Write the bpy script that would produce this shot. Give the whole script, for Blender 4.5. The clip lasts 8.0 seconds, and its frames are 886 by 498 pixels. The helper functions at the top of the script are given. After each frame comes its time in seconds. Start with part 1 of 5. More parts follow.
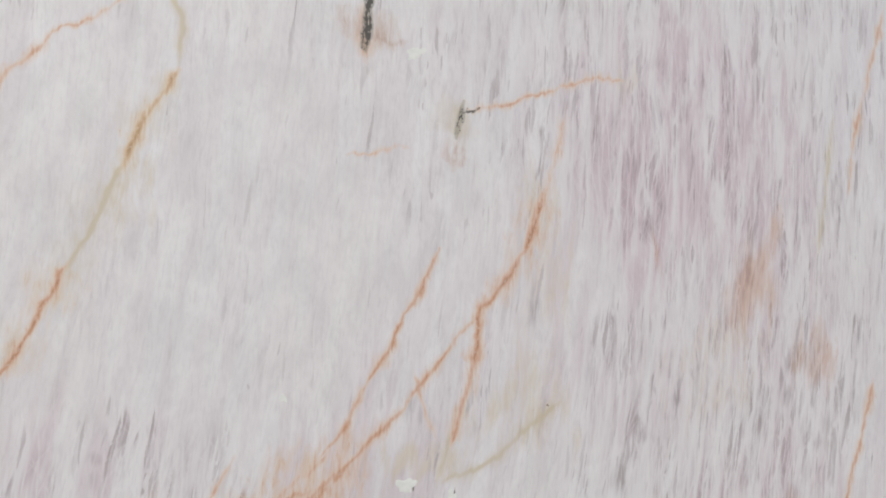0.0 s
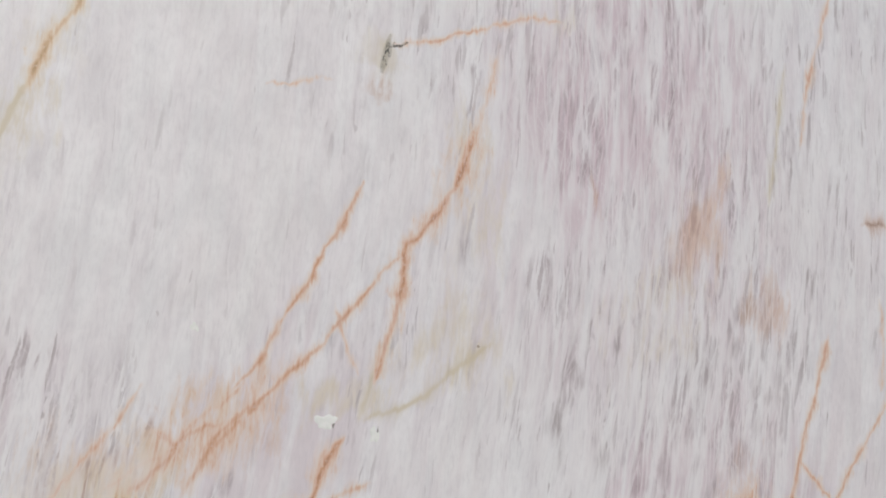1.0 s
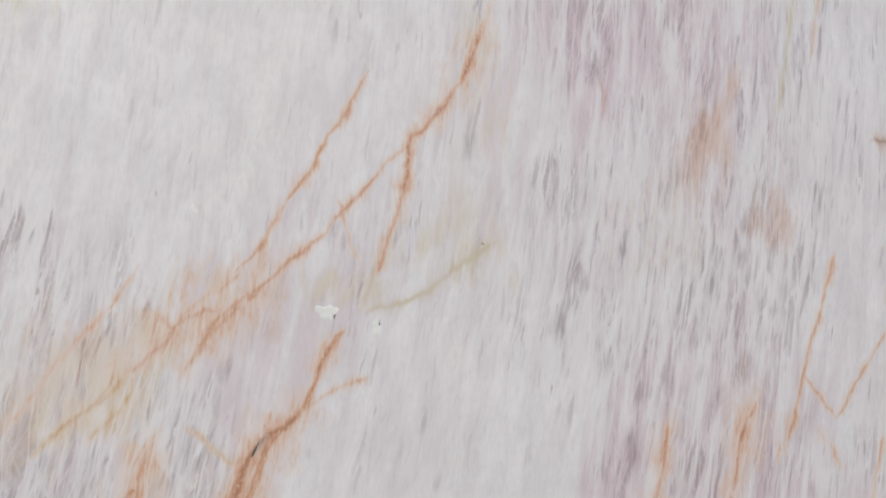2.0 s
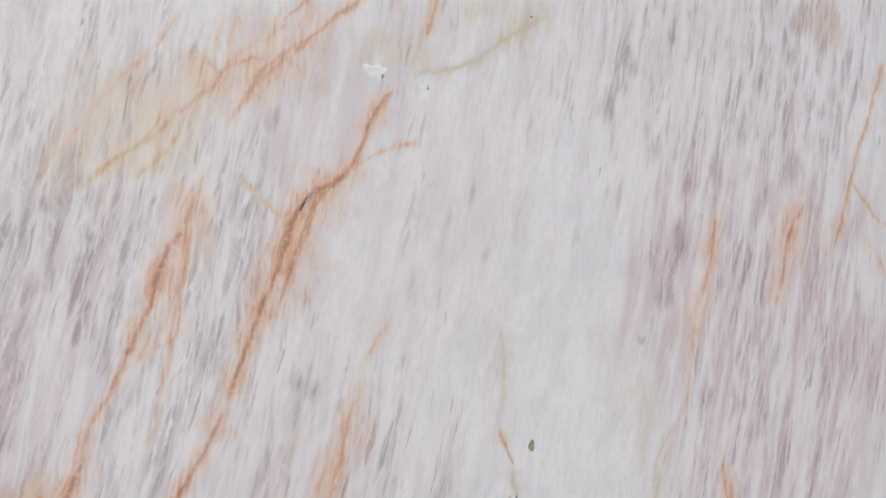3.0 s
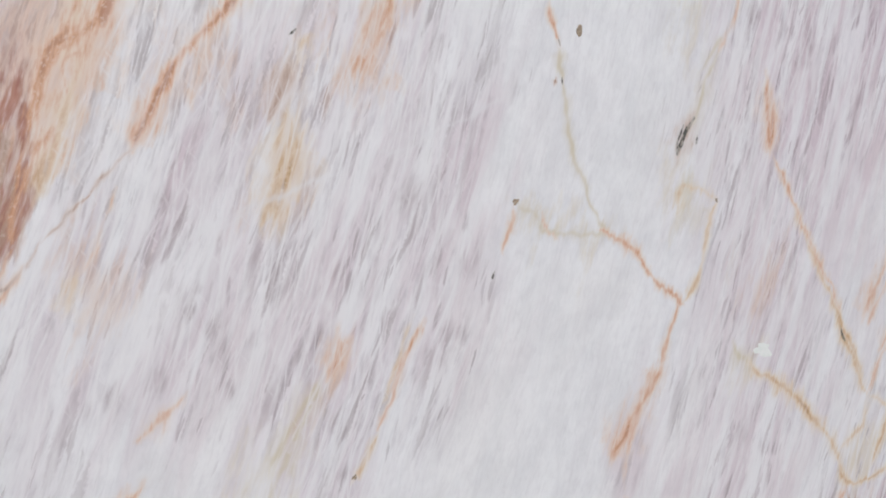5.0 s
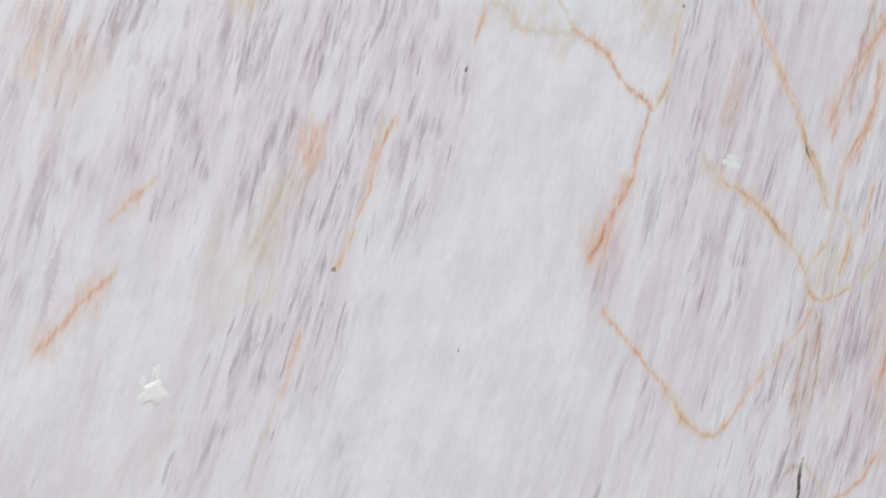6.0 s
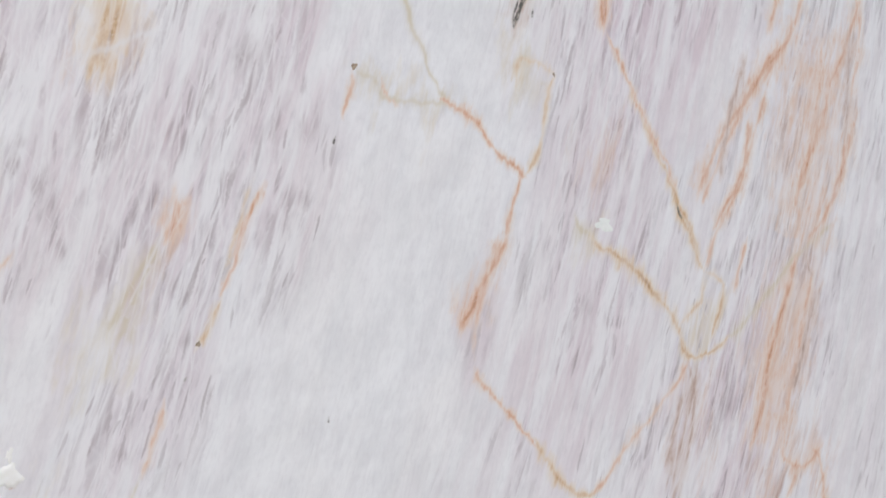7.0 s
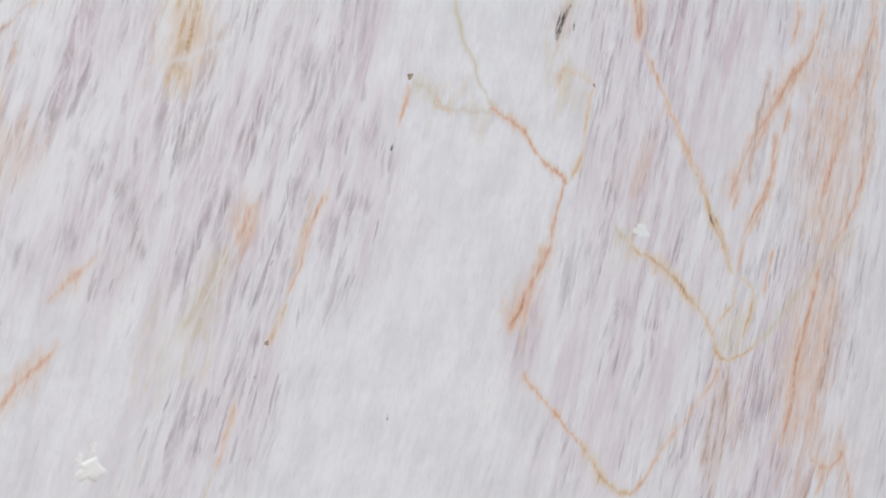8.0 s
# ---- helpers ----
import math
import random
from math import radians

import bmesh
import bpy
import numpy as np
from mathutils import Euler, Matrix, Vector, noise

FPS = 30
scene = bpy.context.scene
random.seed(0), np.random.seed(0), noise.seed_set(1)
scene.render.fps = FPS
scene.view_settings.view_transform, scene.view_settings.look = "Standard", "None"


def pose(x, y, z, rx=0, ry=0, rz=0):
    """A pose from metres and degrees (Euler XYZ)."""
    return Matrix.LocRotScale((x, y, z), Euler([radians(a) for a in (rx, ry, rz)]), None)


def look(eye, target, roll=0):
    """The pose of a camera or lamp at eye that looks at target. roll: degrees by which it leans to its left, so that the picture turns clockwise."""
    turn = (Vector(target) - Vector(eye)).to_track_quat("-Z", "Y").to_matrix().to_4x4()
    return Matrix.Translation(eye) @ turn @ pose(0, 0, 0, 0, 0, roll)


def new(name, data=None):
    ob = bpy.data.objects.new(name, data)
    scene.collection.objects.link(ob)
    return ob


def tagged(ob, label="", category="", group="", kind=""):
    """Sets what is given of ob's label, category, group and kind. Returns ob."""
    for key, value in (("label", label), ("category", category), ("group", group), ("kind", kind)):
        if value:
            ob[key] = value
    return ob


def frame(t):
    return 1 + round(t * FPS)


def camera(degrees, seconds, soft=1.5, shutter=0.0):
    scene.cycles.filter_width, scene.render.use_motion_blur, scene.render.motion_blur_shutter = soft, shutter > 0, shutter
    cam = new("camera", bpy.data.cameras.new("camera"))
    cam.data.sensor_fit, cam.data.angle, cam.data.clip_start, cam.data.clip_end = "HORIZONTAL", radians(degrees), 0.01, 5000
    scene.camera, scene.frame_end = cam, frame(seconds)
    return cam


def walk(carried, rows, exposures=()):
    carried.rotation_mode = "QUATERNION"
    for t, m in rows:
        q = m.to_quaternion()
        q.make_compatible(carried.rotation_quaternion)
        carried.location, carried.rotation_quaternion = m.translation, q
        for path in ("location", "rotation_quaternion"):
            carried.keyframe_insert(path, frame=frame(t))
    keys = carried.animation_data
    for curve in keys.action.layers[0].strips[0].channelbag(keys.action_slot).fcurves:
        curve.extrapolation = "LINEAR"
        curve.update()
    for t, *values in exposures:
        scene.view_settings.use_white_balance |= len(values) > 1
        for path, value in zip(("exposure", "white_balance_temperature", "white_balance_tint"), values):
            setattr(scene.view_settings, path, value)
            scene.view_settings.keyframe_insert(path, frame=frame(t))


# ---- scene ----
cam = camera(43.0, 8.0, soft=1.75)
# seconds, eye, target, roll: a hand-held pass down the face of a tall stone slab
PATH = [
    (0, (-0.8796, -1.0422, 1.3665), (0.0903, 0.6980, 1.5423), -0.85),
    (0.5, (-0.8121, -1.0487, 1.3294), (0.1386, 0.6984, 1.5387), -1.09),
    (1, (-0.7766, -1.0558, 1.2636), (0.1621, 0.6943, 1.4999), -0.88),
    (2.3, (-0.7719, -1.0043, 1.1382), (0.1886, 0.7412, 1.3140), -0.06),
    (2.5, (-0.7677, -0.9959, 1.0921), (0.1932, 0.7491, 1.2703), -0.40),
    (3, (-0.7960, -0.9579, 1.0001), (0.1623, 0.7941, 1.1101), 0.11),
    (3.5, (-0.8293, -0.9210, 0.9334), (0.1318, 0.8326, 0.9674), 0.74),
    (4, (-0.8212, -0.9025, 0.8577), (0.1372, 0.8528, 0.8351), 1.21),
    (4.5, (-0.8254, -0.9013, 0.7677), (0.1325, 0.8535, 0.7134), 1.71),
    (5, (-0.8234, -0.9055, 0.6876), (0.1572, 0.8360, 0.6121), 2.30),
    (5.2, (-0.8241, -0.9092, 0.6619), (0.1733, 0.8215, 0.5637), 2.39),
    (6.3, (-0.8526, -0.8674, 0.5074), (0.2701, 0.7827, 0.3774), 0.29),
    (6.5, (-0.8511, -0.8719, 0.5189), (0.3019, 0.7581, 0.4010), 0.53),
    (7, (-0.8103, -0.9064, 0.5654), (0.3900, 0.6913, 0.4854), 0.40),
    (7.5, (-0.8072, -0.9146, 0.5777), (0.4096, 0.6715, 0.5179), 0.22),
    (8, (-0.8874, -0.8977, 0.5461), (0.3342, 0.6855, 0.5082), 0.08),
]
walk(cam, [(t, look(eye, target, roll)) for t, eye, target, roll in PATH],
     exposures=[(0.0, -0.87, 6180, 10), (2.5, -0.88, 6120, 10), (3.5, -0.79, 6040, 10), (4.5, -0.75, 5960, 10), (6.5, -0.71, 5940, 10), (8.0, -0.73, 5940, 10)])

# ---- light: an open yard under bright, thinly veiled sky ----
world = bpy.data.worlds.new("sky")
scene.world = world
world.use_nodes = True
wn = world.node_tree
sky = wn.nodes.new("ShaderNodeTexSky")
sky.sky_type = "NISHITA"
sky.sun_disc = False
sky.sun_elevation = radians(41)
sky.sun_rotation = radians(180)
sky.dust_density = 4.0
sky.ozone_density = 0.6
back = wn.nodes["Background"]
back.inputs["Strength"].default_value = 0.15
wn.links.new(sky.outputs["Color"], back.inputs["Color"])

sun_data = bpy.data.lights.new("sun", "SUN")
sun_data.energy = 1.2
sun_data.angle = radians(25)
sun_data.color = (0.935, 0.975, 0.95)
sun = new("sun", sun_data)
sun.matrix_world = look((0, -7, 6.1), (0, 0, 0))


# ---- node helpers ----
class Nodes:
    """A small wrapper that makes nodes and links them in one call."""

    def __init__(self, name):
        self.material = bpy.data.materials.new(name)
        self.material.use_nodes = True
        self.tree = self.material.node_tree
        self.shader = self.tree.nodes["Principled BSDF"]

    def put(self, socket, value):
        if isinstance(value, bpy.types.NodeSocket):
            self.tree.links.new(value, socket)
        elif value is not None:
            socket.default_value = value

    def make(self, kind, values=(), operation="", blend="", attribute="", flat=False, feature="", smooth=False, clamp=False):
        node = self.tree.nodes.new(kind)
        if operation:
            node.operation = operation
        if blend:
            node.data_type = blend
        if attribute:
            node.attribute_name = attribute
        if flat:
            node.voronoi_dimensions = "2D"
        if feature:
            node.feature = feature
        if smooth:
            node.interpolation_type = "SMOOTHSTEP"
        if clamp:
            node.use_clamp = True
        for key, value in dict(values).items():
            self.put(node.inputs[key], value)
        return node

    def math(self, op, a, b=None, c=None, clamp=False):
        node = self.make("ShaderNodeMath", operation=op, clamp=clamp)
        for n, value in enumerate((a, b, c)):
            self.put(node.inputs[n], value)
        return node.outputs[0]

    def ramp(self, value, low, high, to_low=0.0, to_high=1.0):
        node = self.make("ShaderNodeMapRange", {"Value": value, "From Min": low, "From Max": high, "To Min": to_low, "To Max": to_high}, smooth=True)
        return node.outputs["Result"]

    def mix(self, amount, a, b):
        node = self.make("ShaderNodeMix", blend="RGBA")
        self.put(node.inputs[0], amount)
        self.put(node.inputs[6], a if isinstance(a, bpy.types.NodeSocket) else (*a, 1))
        self.put(node.inputs[7], b if isinstance(b, bpy.types.NodeSocket) else (*b, 1))
        return node.outputs[2]

    def split(self, attribute):
        node = self.make("ShaderNodeAttribute", attribute=attribute)
        parts = self.make("ShaderNodeSeparateXYZ", {"Vector": node.outputs["Vector"]})
        return parts.outputs["X"], parts.outputs["Y"], parts.outputs["Z"]

    def vector(self, x, y, z=0.0):
        return self.make("ShaderNodeCombineXYZ", {"X": x, "Y": y, "Z": z}).outputs[0]

    def noise(self, vector, scale=1.0, detail=3.0, rough=0.5, warp=0.0):
        node = self.make("ShaderNodeTexNoise", {"Vector": vector, "Scale": scale, "Detail": detail, "Roughness": rough, "Distortion": warp})
        return node.outputs["Fac"]


def stone_material():
    """White crystalline stone: clear slivers between pale fibres along the flow, threads across them, rusty and golden veins."""
    n = Nodes("fibrous_white_stone")
    u0, v, _ = n.split("flow")
    fibre, lilac, warm = n.split("tint")
    olive, brown, _ = n.split("deposit")
    rust, gold, ochre = n.split("vein_warm")
    umber, dark, milk = n.split("vein_cold")
    smoky, _, _ = n.split("vein_grey")

    sway = n.noise(n.vector(n.math("MULTIPLY", u0, 12.0), n.math("MULTIPLY", v, 6.0), 3.1), detail=1.5)
    curl = n.noise(n.vector(n.math("MULTIPLY", u0, 55.0), n.math("MULTIPLY", v, 17.0), 7.7), detail=1.0)
    u = n.math("ADD", u0, n.math("ADD", n.math("MULTIPLY", n.math("SUBTRACT", sway, 0.5), 0.010), n.math("MULTIPLY", n.math("SUBTRACT", curl, 0.5), 0.007)))

    def along(across, length, shift=0.0, lean=0.0):
        uu = n.math("ADD", u, n.math("MULTIPLY", v, lean)) if lean else u
        return n.vector(n.math("MULTIPLY", uu, across), n.math("MULTIPLY", v, length), shift)

    def signed(field):
        return n.make("ShaderNodeMapRange", {"Value": field, "From Min": 0.3, "From Max": 0.7, "To Min": -1.0, "To Max": 1.0}).outputs["Result"]

    def times(a, b):
        return n.math("MULTIPLY", a, b)

    cloud = n.noise(along(26, 15, 1.7), detail=5.0, rough=0.65)
    hair = n.noise(along(390, 52, 5.0, 0.02), detail=2.0, rough=0.55)
    strand = n.noise(along(130, 16, 8.0), detail=3.0, rough=0.55, warp=0.2)
    bundle = n.noise(along(42, 10, 23.0), detail=3.0)
    tuft = n.noise(along(17, 6.5, 19.0), detail=2.0)
    column = n.noise(along(44, 6, 27.0), detail=2.0)
    grain = n.noise(along(330, 60, 53.0, 0.08), detail=3.0, rough=0.65)
    coarse = n.noise(along(70, 22, 59.0), detail=3.0, rough=0.6)
    fleck = n.noise(along(300, 220, 73.0), detail=3.0, rough=0.6)
    grain_s, coarse_s, strand_s, fleck_s = (signed(f) for f in (grain, coarse, strand, fleck))

    def ragged(amount, low, high, fine, broad):
        """An amount whose edge is torn by the fibres."""
        torn = n.math("ADD", amount, n.math("ADD", times(grain_s, fine), times(coarse_s, broad)))
        return times(n.ramp(torn, low, high), n.ramp(amount, 0.02, 0.14))

    # milky ground with soft tints
    dense = times(n.math("POWER", fibre, 1.3), times(n.ramp(bundle, 0.36, 0.58, 0.18, 1.0), n.ramp(tuft, 0.36, 0.56, 0.45, 1.1)))
    tone = n.mix(n.ramp(cloud, 0.34, 0.68), (0.945, 0.945, 0.953), (0.845, 0.847, 0.858))
    tone = n.mix(times(times(lilac, n.ramp(column, 0.36, 0.58, 0.3, 1.0)), 0.92), tone, (0.70, 0.55, 0.605))
    tone = n.mix(times(times(n.ramp(column, 0.46, 0.62), fibre), 0.22), tone, (0.57, 0.49, 0.53))
    breath = n.noise(along(8, 4.5, 37.0), detail=3.0, rough=0.6)
    tone = n.mix(n.ramp(breath, 0.46, 0.70, 0.0, 0.1), tone, (0.90, 0.83, 0.76))
    soft_warm = ragged(n.math("ADD", warm, times(strand_s, times(warm, 0.45))), 0.0, 0.95, 0.2, 0.3)
    tone = n.mix(times(soft_warm, 0.78), tone, (0.72, 0.51, 0.39))
    tone = n.mix(times(ragged(olive, 0.15, 0.95, 0.1, 0.25), 0.8), tone, (0.76, 0.68, 0.53))
    tone = n.mix(times(n.ramp(hair, 0.50, 0.62), n.math("ADD", times(dense, 0.26), 0.055)), tone, (0.46, 0.42, 0.46))
    tone = n.mix(times(n.ramp(strand, 0.50, 0.62), n.math("ADD", times(dense, 0.22), 0.045)), tone, (0.46, 0.41, 0.45))

    mottle = n.noise(along(210, 95, 91.0, 0.2), detail=4.0, rough=0.7)
    tone = n.mix(times(n.ramp(mottle, 0.46, 0.68), 0.09), tone, (0.50, 0.47, 0.49))
    # clear slivers of three sizes, each with a depth of its own, parted by pale fibres
    smoke = n.mix(lilac, (0.42, 0.385, 0.385), (0.43, 0.325, 0.36))
    smoke = n.mix(n.ramp(warm, 0.1, 0.6, 0.0, 0.85), smoke, (0.47, 0.265, 0.18))
    wander = n.math("ADD", times(strand_s, 0.12), times(fleck_s, 0.12))
    for across, length, lean, shift, cover, power in ((78, 9, 0.03, 5.0, 0.62, 0.48), (140, 15, -0.05, 12.0, 0.52, 0.76), (270, 27, 0.05, 21.0, 0.44, 0.72), (420, 62, -0.02, 33.0, 0.20, 0.65)):
        place = n.make("ShaderNodeVectorMath", {0: along(across, length, shift, lean), 1: n.vector(wander, 0.0)}, operation="ADD").outputs[0]
        cells = n.make("ShaderNodeTexVoronoi", {"Vector": place, "Scale": 1.0}, flat=True)
        rim = n.make("ShaderNodeTexVoronoi", {"Vector": place, "Scale": 1.0}, flat=True, feature="DISTANCE_TO_EDGE").outputs["Distance"]
        chance = n.make("ShaderNodeSeparateColor", {"Color": cells.outputs["Color"]})
        there = n.ramp(n.math("ADD", chance.outputs[0], times(dense, cover)), 0.985, 1.02 + 0.28 * cover)
        depth = times(n.ramp(chance.outputs[1], 0.0, 1.0, 0.3, 1.0), power)
        tone = n.mix(times(times(n.ramp(rim, 0.05, 0.21), there), depth), tone, smoke)
    # milky bands gather the slivers into tufts
    band = n.noise(along(62, 6.0, 81.0, 0.03), detail=3.0, rough=0.65)
    tone = n.mix(times(times(n.ramp(band, 0.47, 0.62), n.ramp(fibre, 0.2, 0.7)), n.ramp(n.math("ADD", warm, brown), 0.1, 0.8, 0.55, 0.1)), tone, (0.90, 0.892, 0.902))
    mark = times(times(smoky, n.ramp(fibre, 0.0, 0.6, 0.35, 1.0)), times(n.ramp(hair, 0.4, 0.62, 0.6, 1.0), n.ramp(strand, 0.38, 0.6, 0.4, 0.95)))
    tone = n.mix(n.math("MINIMUM", mark, 1.0), tone, smoke)

    # deposits and veins, torn along the grain: a wide pale stain, streaks of colour in it, a thin deep seam
    b = times(ragged(brown, 0.12, 1.0, 0.26, 0.34), n.ramp(strand, 0.34, 0.54, 0.5, 1.0))
    tone = n.mix(times(b, 0.95), tone, n.mix(n.ramp(coarse, 0.35, 0.65), (0.46, 0.185, 0.12), (0.33, 0.11, 0.07)))
    tone = n.mix(times(ragged(ochre, -0.05, 0.85, 0.08, 0.12), 0.75), tone, (0.66, 0.58, 0.40))
    for amount, pale, mid, deep in ((gold, (0.82, 0.69, 0.52), (0.64, 0.42, 0.21), (0.44, 0.25, 0.11)), (rust, (0.83, 0.67, 0.55), (0.68, 0.365, 0.20), (0.46, 0.19, 0.095)),
                                    (umber, (0.68, 0.55, 0.48), (0.46, 0.30, 0.22), (0.28, 0.17, 0.12))):
        tone = n.mix(times(times(ragged(amount, -0.08, 0.65, 0.08, 0.2), 0.85), n.math("SUBTRACT", 1.0, b)), tone, pale)
        tone = n.mix(times(ragged(amount, 0.26, 1.15, 0.36, 0.26), 0.88), tone, mid)
        tone = n.mix(times(ragged(amount, 0.95, 1.6, 0.34, 0.3), 0.75), tone, deep)
        glints = times(n.ramp(amount, 0.5, 1.1), n.ramp(fleck, 0.5, 0.68))
        tone = n.mix(times(glints, 0.5), tone, pale)

    # white threads over all that, most of them steep, some across
    threads = None
    for across, length, shift, lean, thin, power in ((80, 4.2, 31, 0.05, 0.062, 0.72), (52, 3.4, 35, -0.12, 0.048, 0.7), (44, 3.0, 41, 0.17, 0.042, 0.68), (26, 1.6, 47, -0.32, 0.024, 0.46), (18, 1.4, 61, 1.1, 0.014, 0.4), (30, 4.0, 67, 0.5, 0.026, 0.34), (26, 4.0, 71, -0.7, 0.024, 0.32)):
        field = n.noise(along(across, length, shift, lean), detail=0.0)
        line = n.ramp(n.math("ABSOLUTE", n.math("SUBTRACT", field, 0.5)), 0.0, thin, power, 0.0)
        threads = line if threads is None else n.math("MAXIMUM", threads, line)
    veil = times(times(threads, n.ramp(fibre, 0.2, 0.8)), times(n.ramp(cloud, 0.36, 0.54, 0.2, 1.0), n.ramp(grain, 0.35, 0.6, 0.5, 1.0)))
    tone = n.mix(times(veil, n.ramp(n.math("ADD", times(n.math("MAXIMUM", rust, gold), 0.6), n.math("ADD", times(warm, 0.3), times(brown, 1.1))), 0.1, 1.4, 0.9, 0.15)), tone, n.mix(n.ramp(n.math("ADD", warm, brown), 0.2, 1.0, 0.0, 0.8), (0.915, 0.90, 0.905), (0.82, 0.66, 0.53)))
    tone = n.mix(times(ragged(milk, 0.0, 0.8, 0.15, 0.2), 0.6), tone, (0.86, 0.85, 0.86))
    pit = n.math("ADD", dark, n.math("ADD", times(fleck_s, 0.5), times(grain_s, 0.4)))
    tone = n.mix(times(n.ramp(dark, 0.01, 0.4), 0.5), tone, (0.30, 0.28, 0.22))
    tone = n.mix(times(n.ramp(pit, 0.35, 1.05), n.ramp(dark, 0.03, 0.2)), tone, (0.05, 0.045, 0.035))

    n.put(n.shader.inputs["Base Color"], tone)
    n.put(n.shader.inputs["Roughness"], n.ramp(hair, 0.3, 0.8, 0.40, 0.52))
    n.shader.inputs["Specular IOR Level"].default_value = 0.5
    n.shader.inputs["Coat Weight"].default_value = 1.0
    n.shader.inputs["Coat Roughness"].default_value = 0.42
    bump = n.make("ShaderNodeBump", {"Height": hair, "Strength": 0.05, "Distance": 0.0004})
    n.put(n.shader.inputs["Normal"], bump.outputs["Normal"])
    return n.material


def resin_material(name, deep, light):
    n = Nodes(name)
    where = n.make("ShaderNodeTexCoord").outputs["Object"]
    spots = n.noise(where, 160.0, 3.0)
    n.put(n.shader.inputs["Base Color"], n.mix(n.ramp(spots, 0.3, 0.7), deep, light))
    n.shader.inputs["Roughness"].default_value = 0.45
    n.shader.inputs["Coat Weight"].default_value = 1.0
    n.shader.inputs["Coat Roughness"].default_value = 0.42
    bump = n.make("ShaderNodeBump", {"Height": spots, "Strength": 0.15, "Distance": 0.0005})
    n.put(n.shader.inputs["Normal"], bump.outputs["Normal"])
    return n.material


def spot_material():
    n = Nodes("brown_mineral")
    where = n.make("ShaderNodeTexCoord").outputs["Object"]
    spots = n.noise(where, 420.0, 3.0)
    n.put(n.shader.inputs["Base Color"], n.mix(n.ramp(spots, 0.3, 0.7), (0.24, 0.17, 0.12), (0.50, 0.40, 0.29)))
    n.shader.inputs["Roughness"].default_value = 0.5
    return n.material


def concrete_material(name, light, deep):
    n = Nodes(name)
    where = n.make("ShaderNodeTexCoord").outputs["Object"]
    broad, fine = n.noise(where, 0.8, 5.0, 0.6), n.noise(where, 45.0, 4.0, 0.6)
    tone = n.mix(n.ramp(broad, 0.3, 0.7), light, deep)
    n.put(n.shader.inputs["Base Color"], n.mix(n.ramp(fine, 0.35, 0.75, 0.0, 0.35), tone, deep))
    n.shader.inputs["Roughness"].default_value = 0.85
    bump = n.make("ShaderNodeBump", {"Height": fine, "Strength": 0.3, "Distance": 0.004})
    n.put(n.shader.inputs["Normal"], bump.outputs["Normal"])
    return n.material


STONE, RESIN, SPOT = stone_material(), resin_material("cream_resin", (0.92, 0.90, 0.85), (0.97, 0.96, 0.93)), spot_material()
CRYSTAL = resin_material("pale_crystal", (0.86, 0.885, 0.845), (0.95, 0.96, 0.93))
CONCRETE = concrete_material("grey_concrete", (0.36, 0.355, 0.34), (0.27, 0.265, 0.255))
PLASTER = concrete_material("pale_render", (0.62, 0.61, 0.59), (0.53, 0.52, 0.50))


# ---- the yard ----
def block(name, x0, x1, y0, y1, z0, z1, material):
    bm = bmesh.new()
    bmesh.ops.create_cube(bm, size=1.0)
    bmesh.ops.scale(bm, vec=(x1 - x0, y1 - y0, z1 - z0), verts=bm.verts)
    bmesh.ops.translate(bm, vec=((x0 + x1) / 2, (y0 + y1) / 2, (z0 + z1) / 2), verts=bm.verts)
    bmesh.ops.bevel(bm, geom=bm.edges[:], offset=0.01, segments=2, affect="EDGES")
    mesh = bpy.data.meshes.new(name)
    bm.to_mesh(mesh)
    bm.free()
    mesh.materials.append(material)
    return new(name, mesh)


tagged(block("ground", -400, 400, -400, 400, -0.2, 0.0, CONCRETE), "bare grey concrete yard floor", "ground", kind="structure")
tagged(block("wall_north", -5.0, 5.0, 0.026, 0.25, 0.0, 2.6, PLASTER), "plain pale rendered wall behind the slab", "wall", kind="structure")


# ---- the fields that the slab and its veins share ----
def lattice(ix, iz, seed):
    h = (ix.astype(np.int64) * 374761393 + iz.astype(np.int64) * 668265263 + seed * 974634777) & 0xFFFFFFFF
    h = ((h ^ (h >> 13)) * 1274126177) & 0xFFFFFFFF
    return ((h ^ (h >> 16)) & 0xFFFF) / 65535.0


def ripple(x, z, seed, octaves=3):
    """Smooth noise from -1 to 1 over arrays."""
    total, size = 0.0, 1.0
    for k in range(octaves):
        ix, iz = np.floor(x), np.floor(z)
        fx, fz = x - ix, z - iz
        fx, fz = fx * fx * (3 - 2 * fx), fz * fz * (3 - 2 * fz)
        a, b = lattice(ix, iz, seed + k), lattice(ix + 1, iz, seed + k)
        c, d = lattice(ix, iz + 1, seed + k), lattice(ix + 1, iz + 1, seed + k)
        total = total + size * ((a * (1 - fx) + b * fx) * (1 - fz) + (c * (1 - fx) + d * fx) * fz - 0.5) * 2
        x, z, size = x * 2.03, z * 2.03, size / 2
    return total


def slope(z):
    """How far the fibres lean: metres across for a metre up."""
    return 0.40 - 0.18 * z


def flow(x, z):
    return x - (0.40 * z - 0.09 * z * z), z


ZONES = {"fibre": [], "lilac": [], "warm": [], "olive": [], "umber": []}


def zone(kind, x, z, wide, tall, amount):
    """A soft patch of the stone, drawn out along the fibres."""
    ZONES[kind].append((x, z, wide, tall, amount))


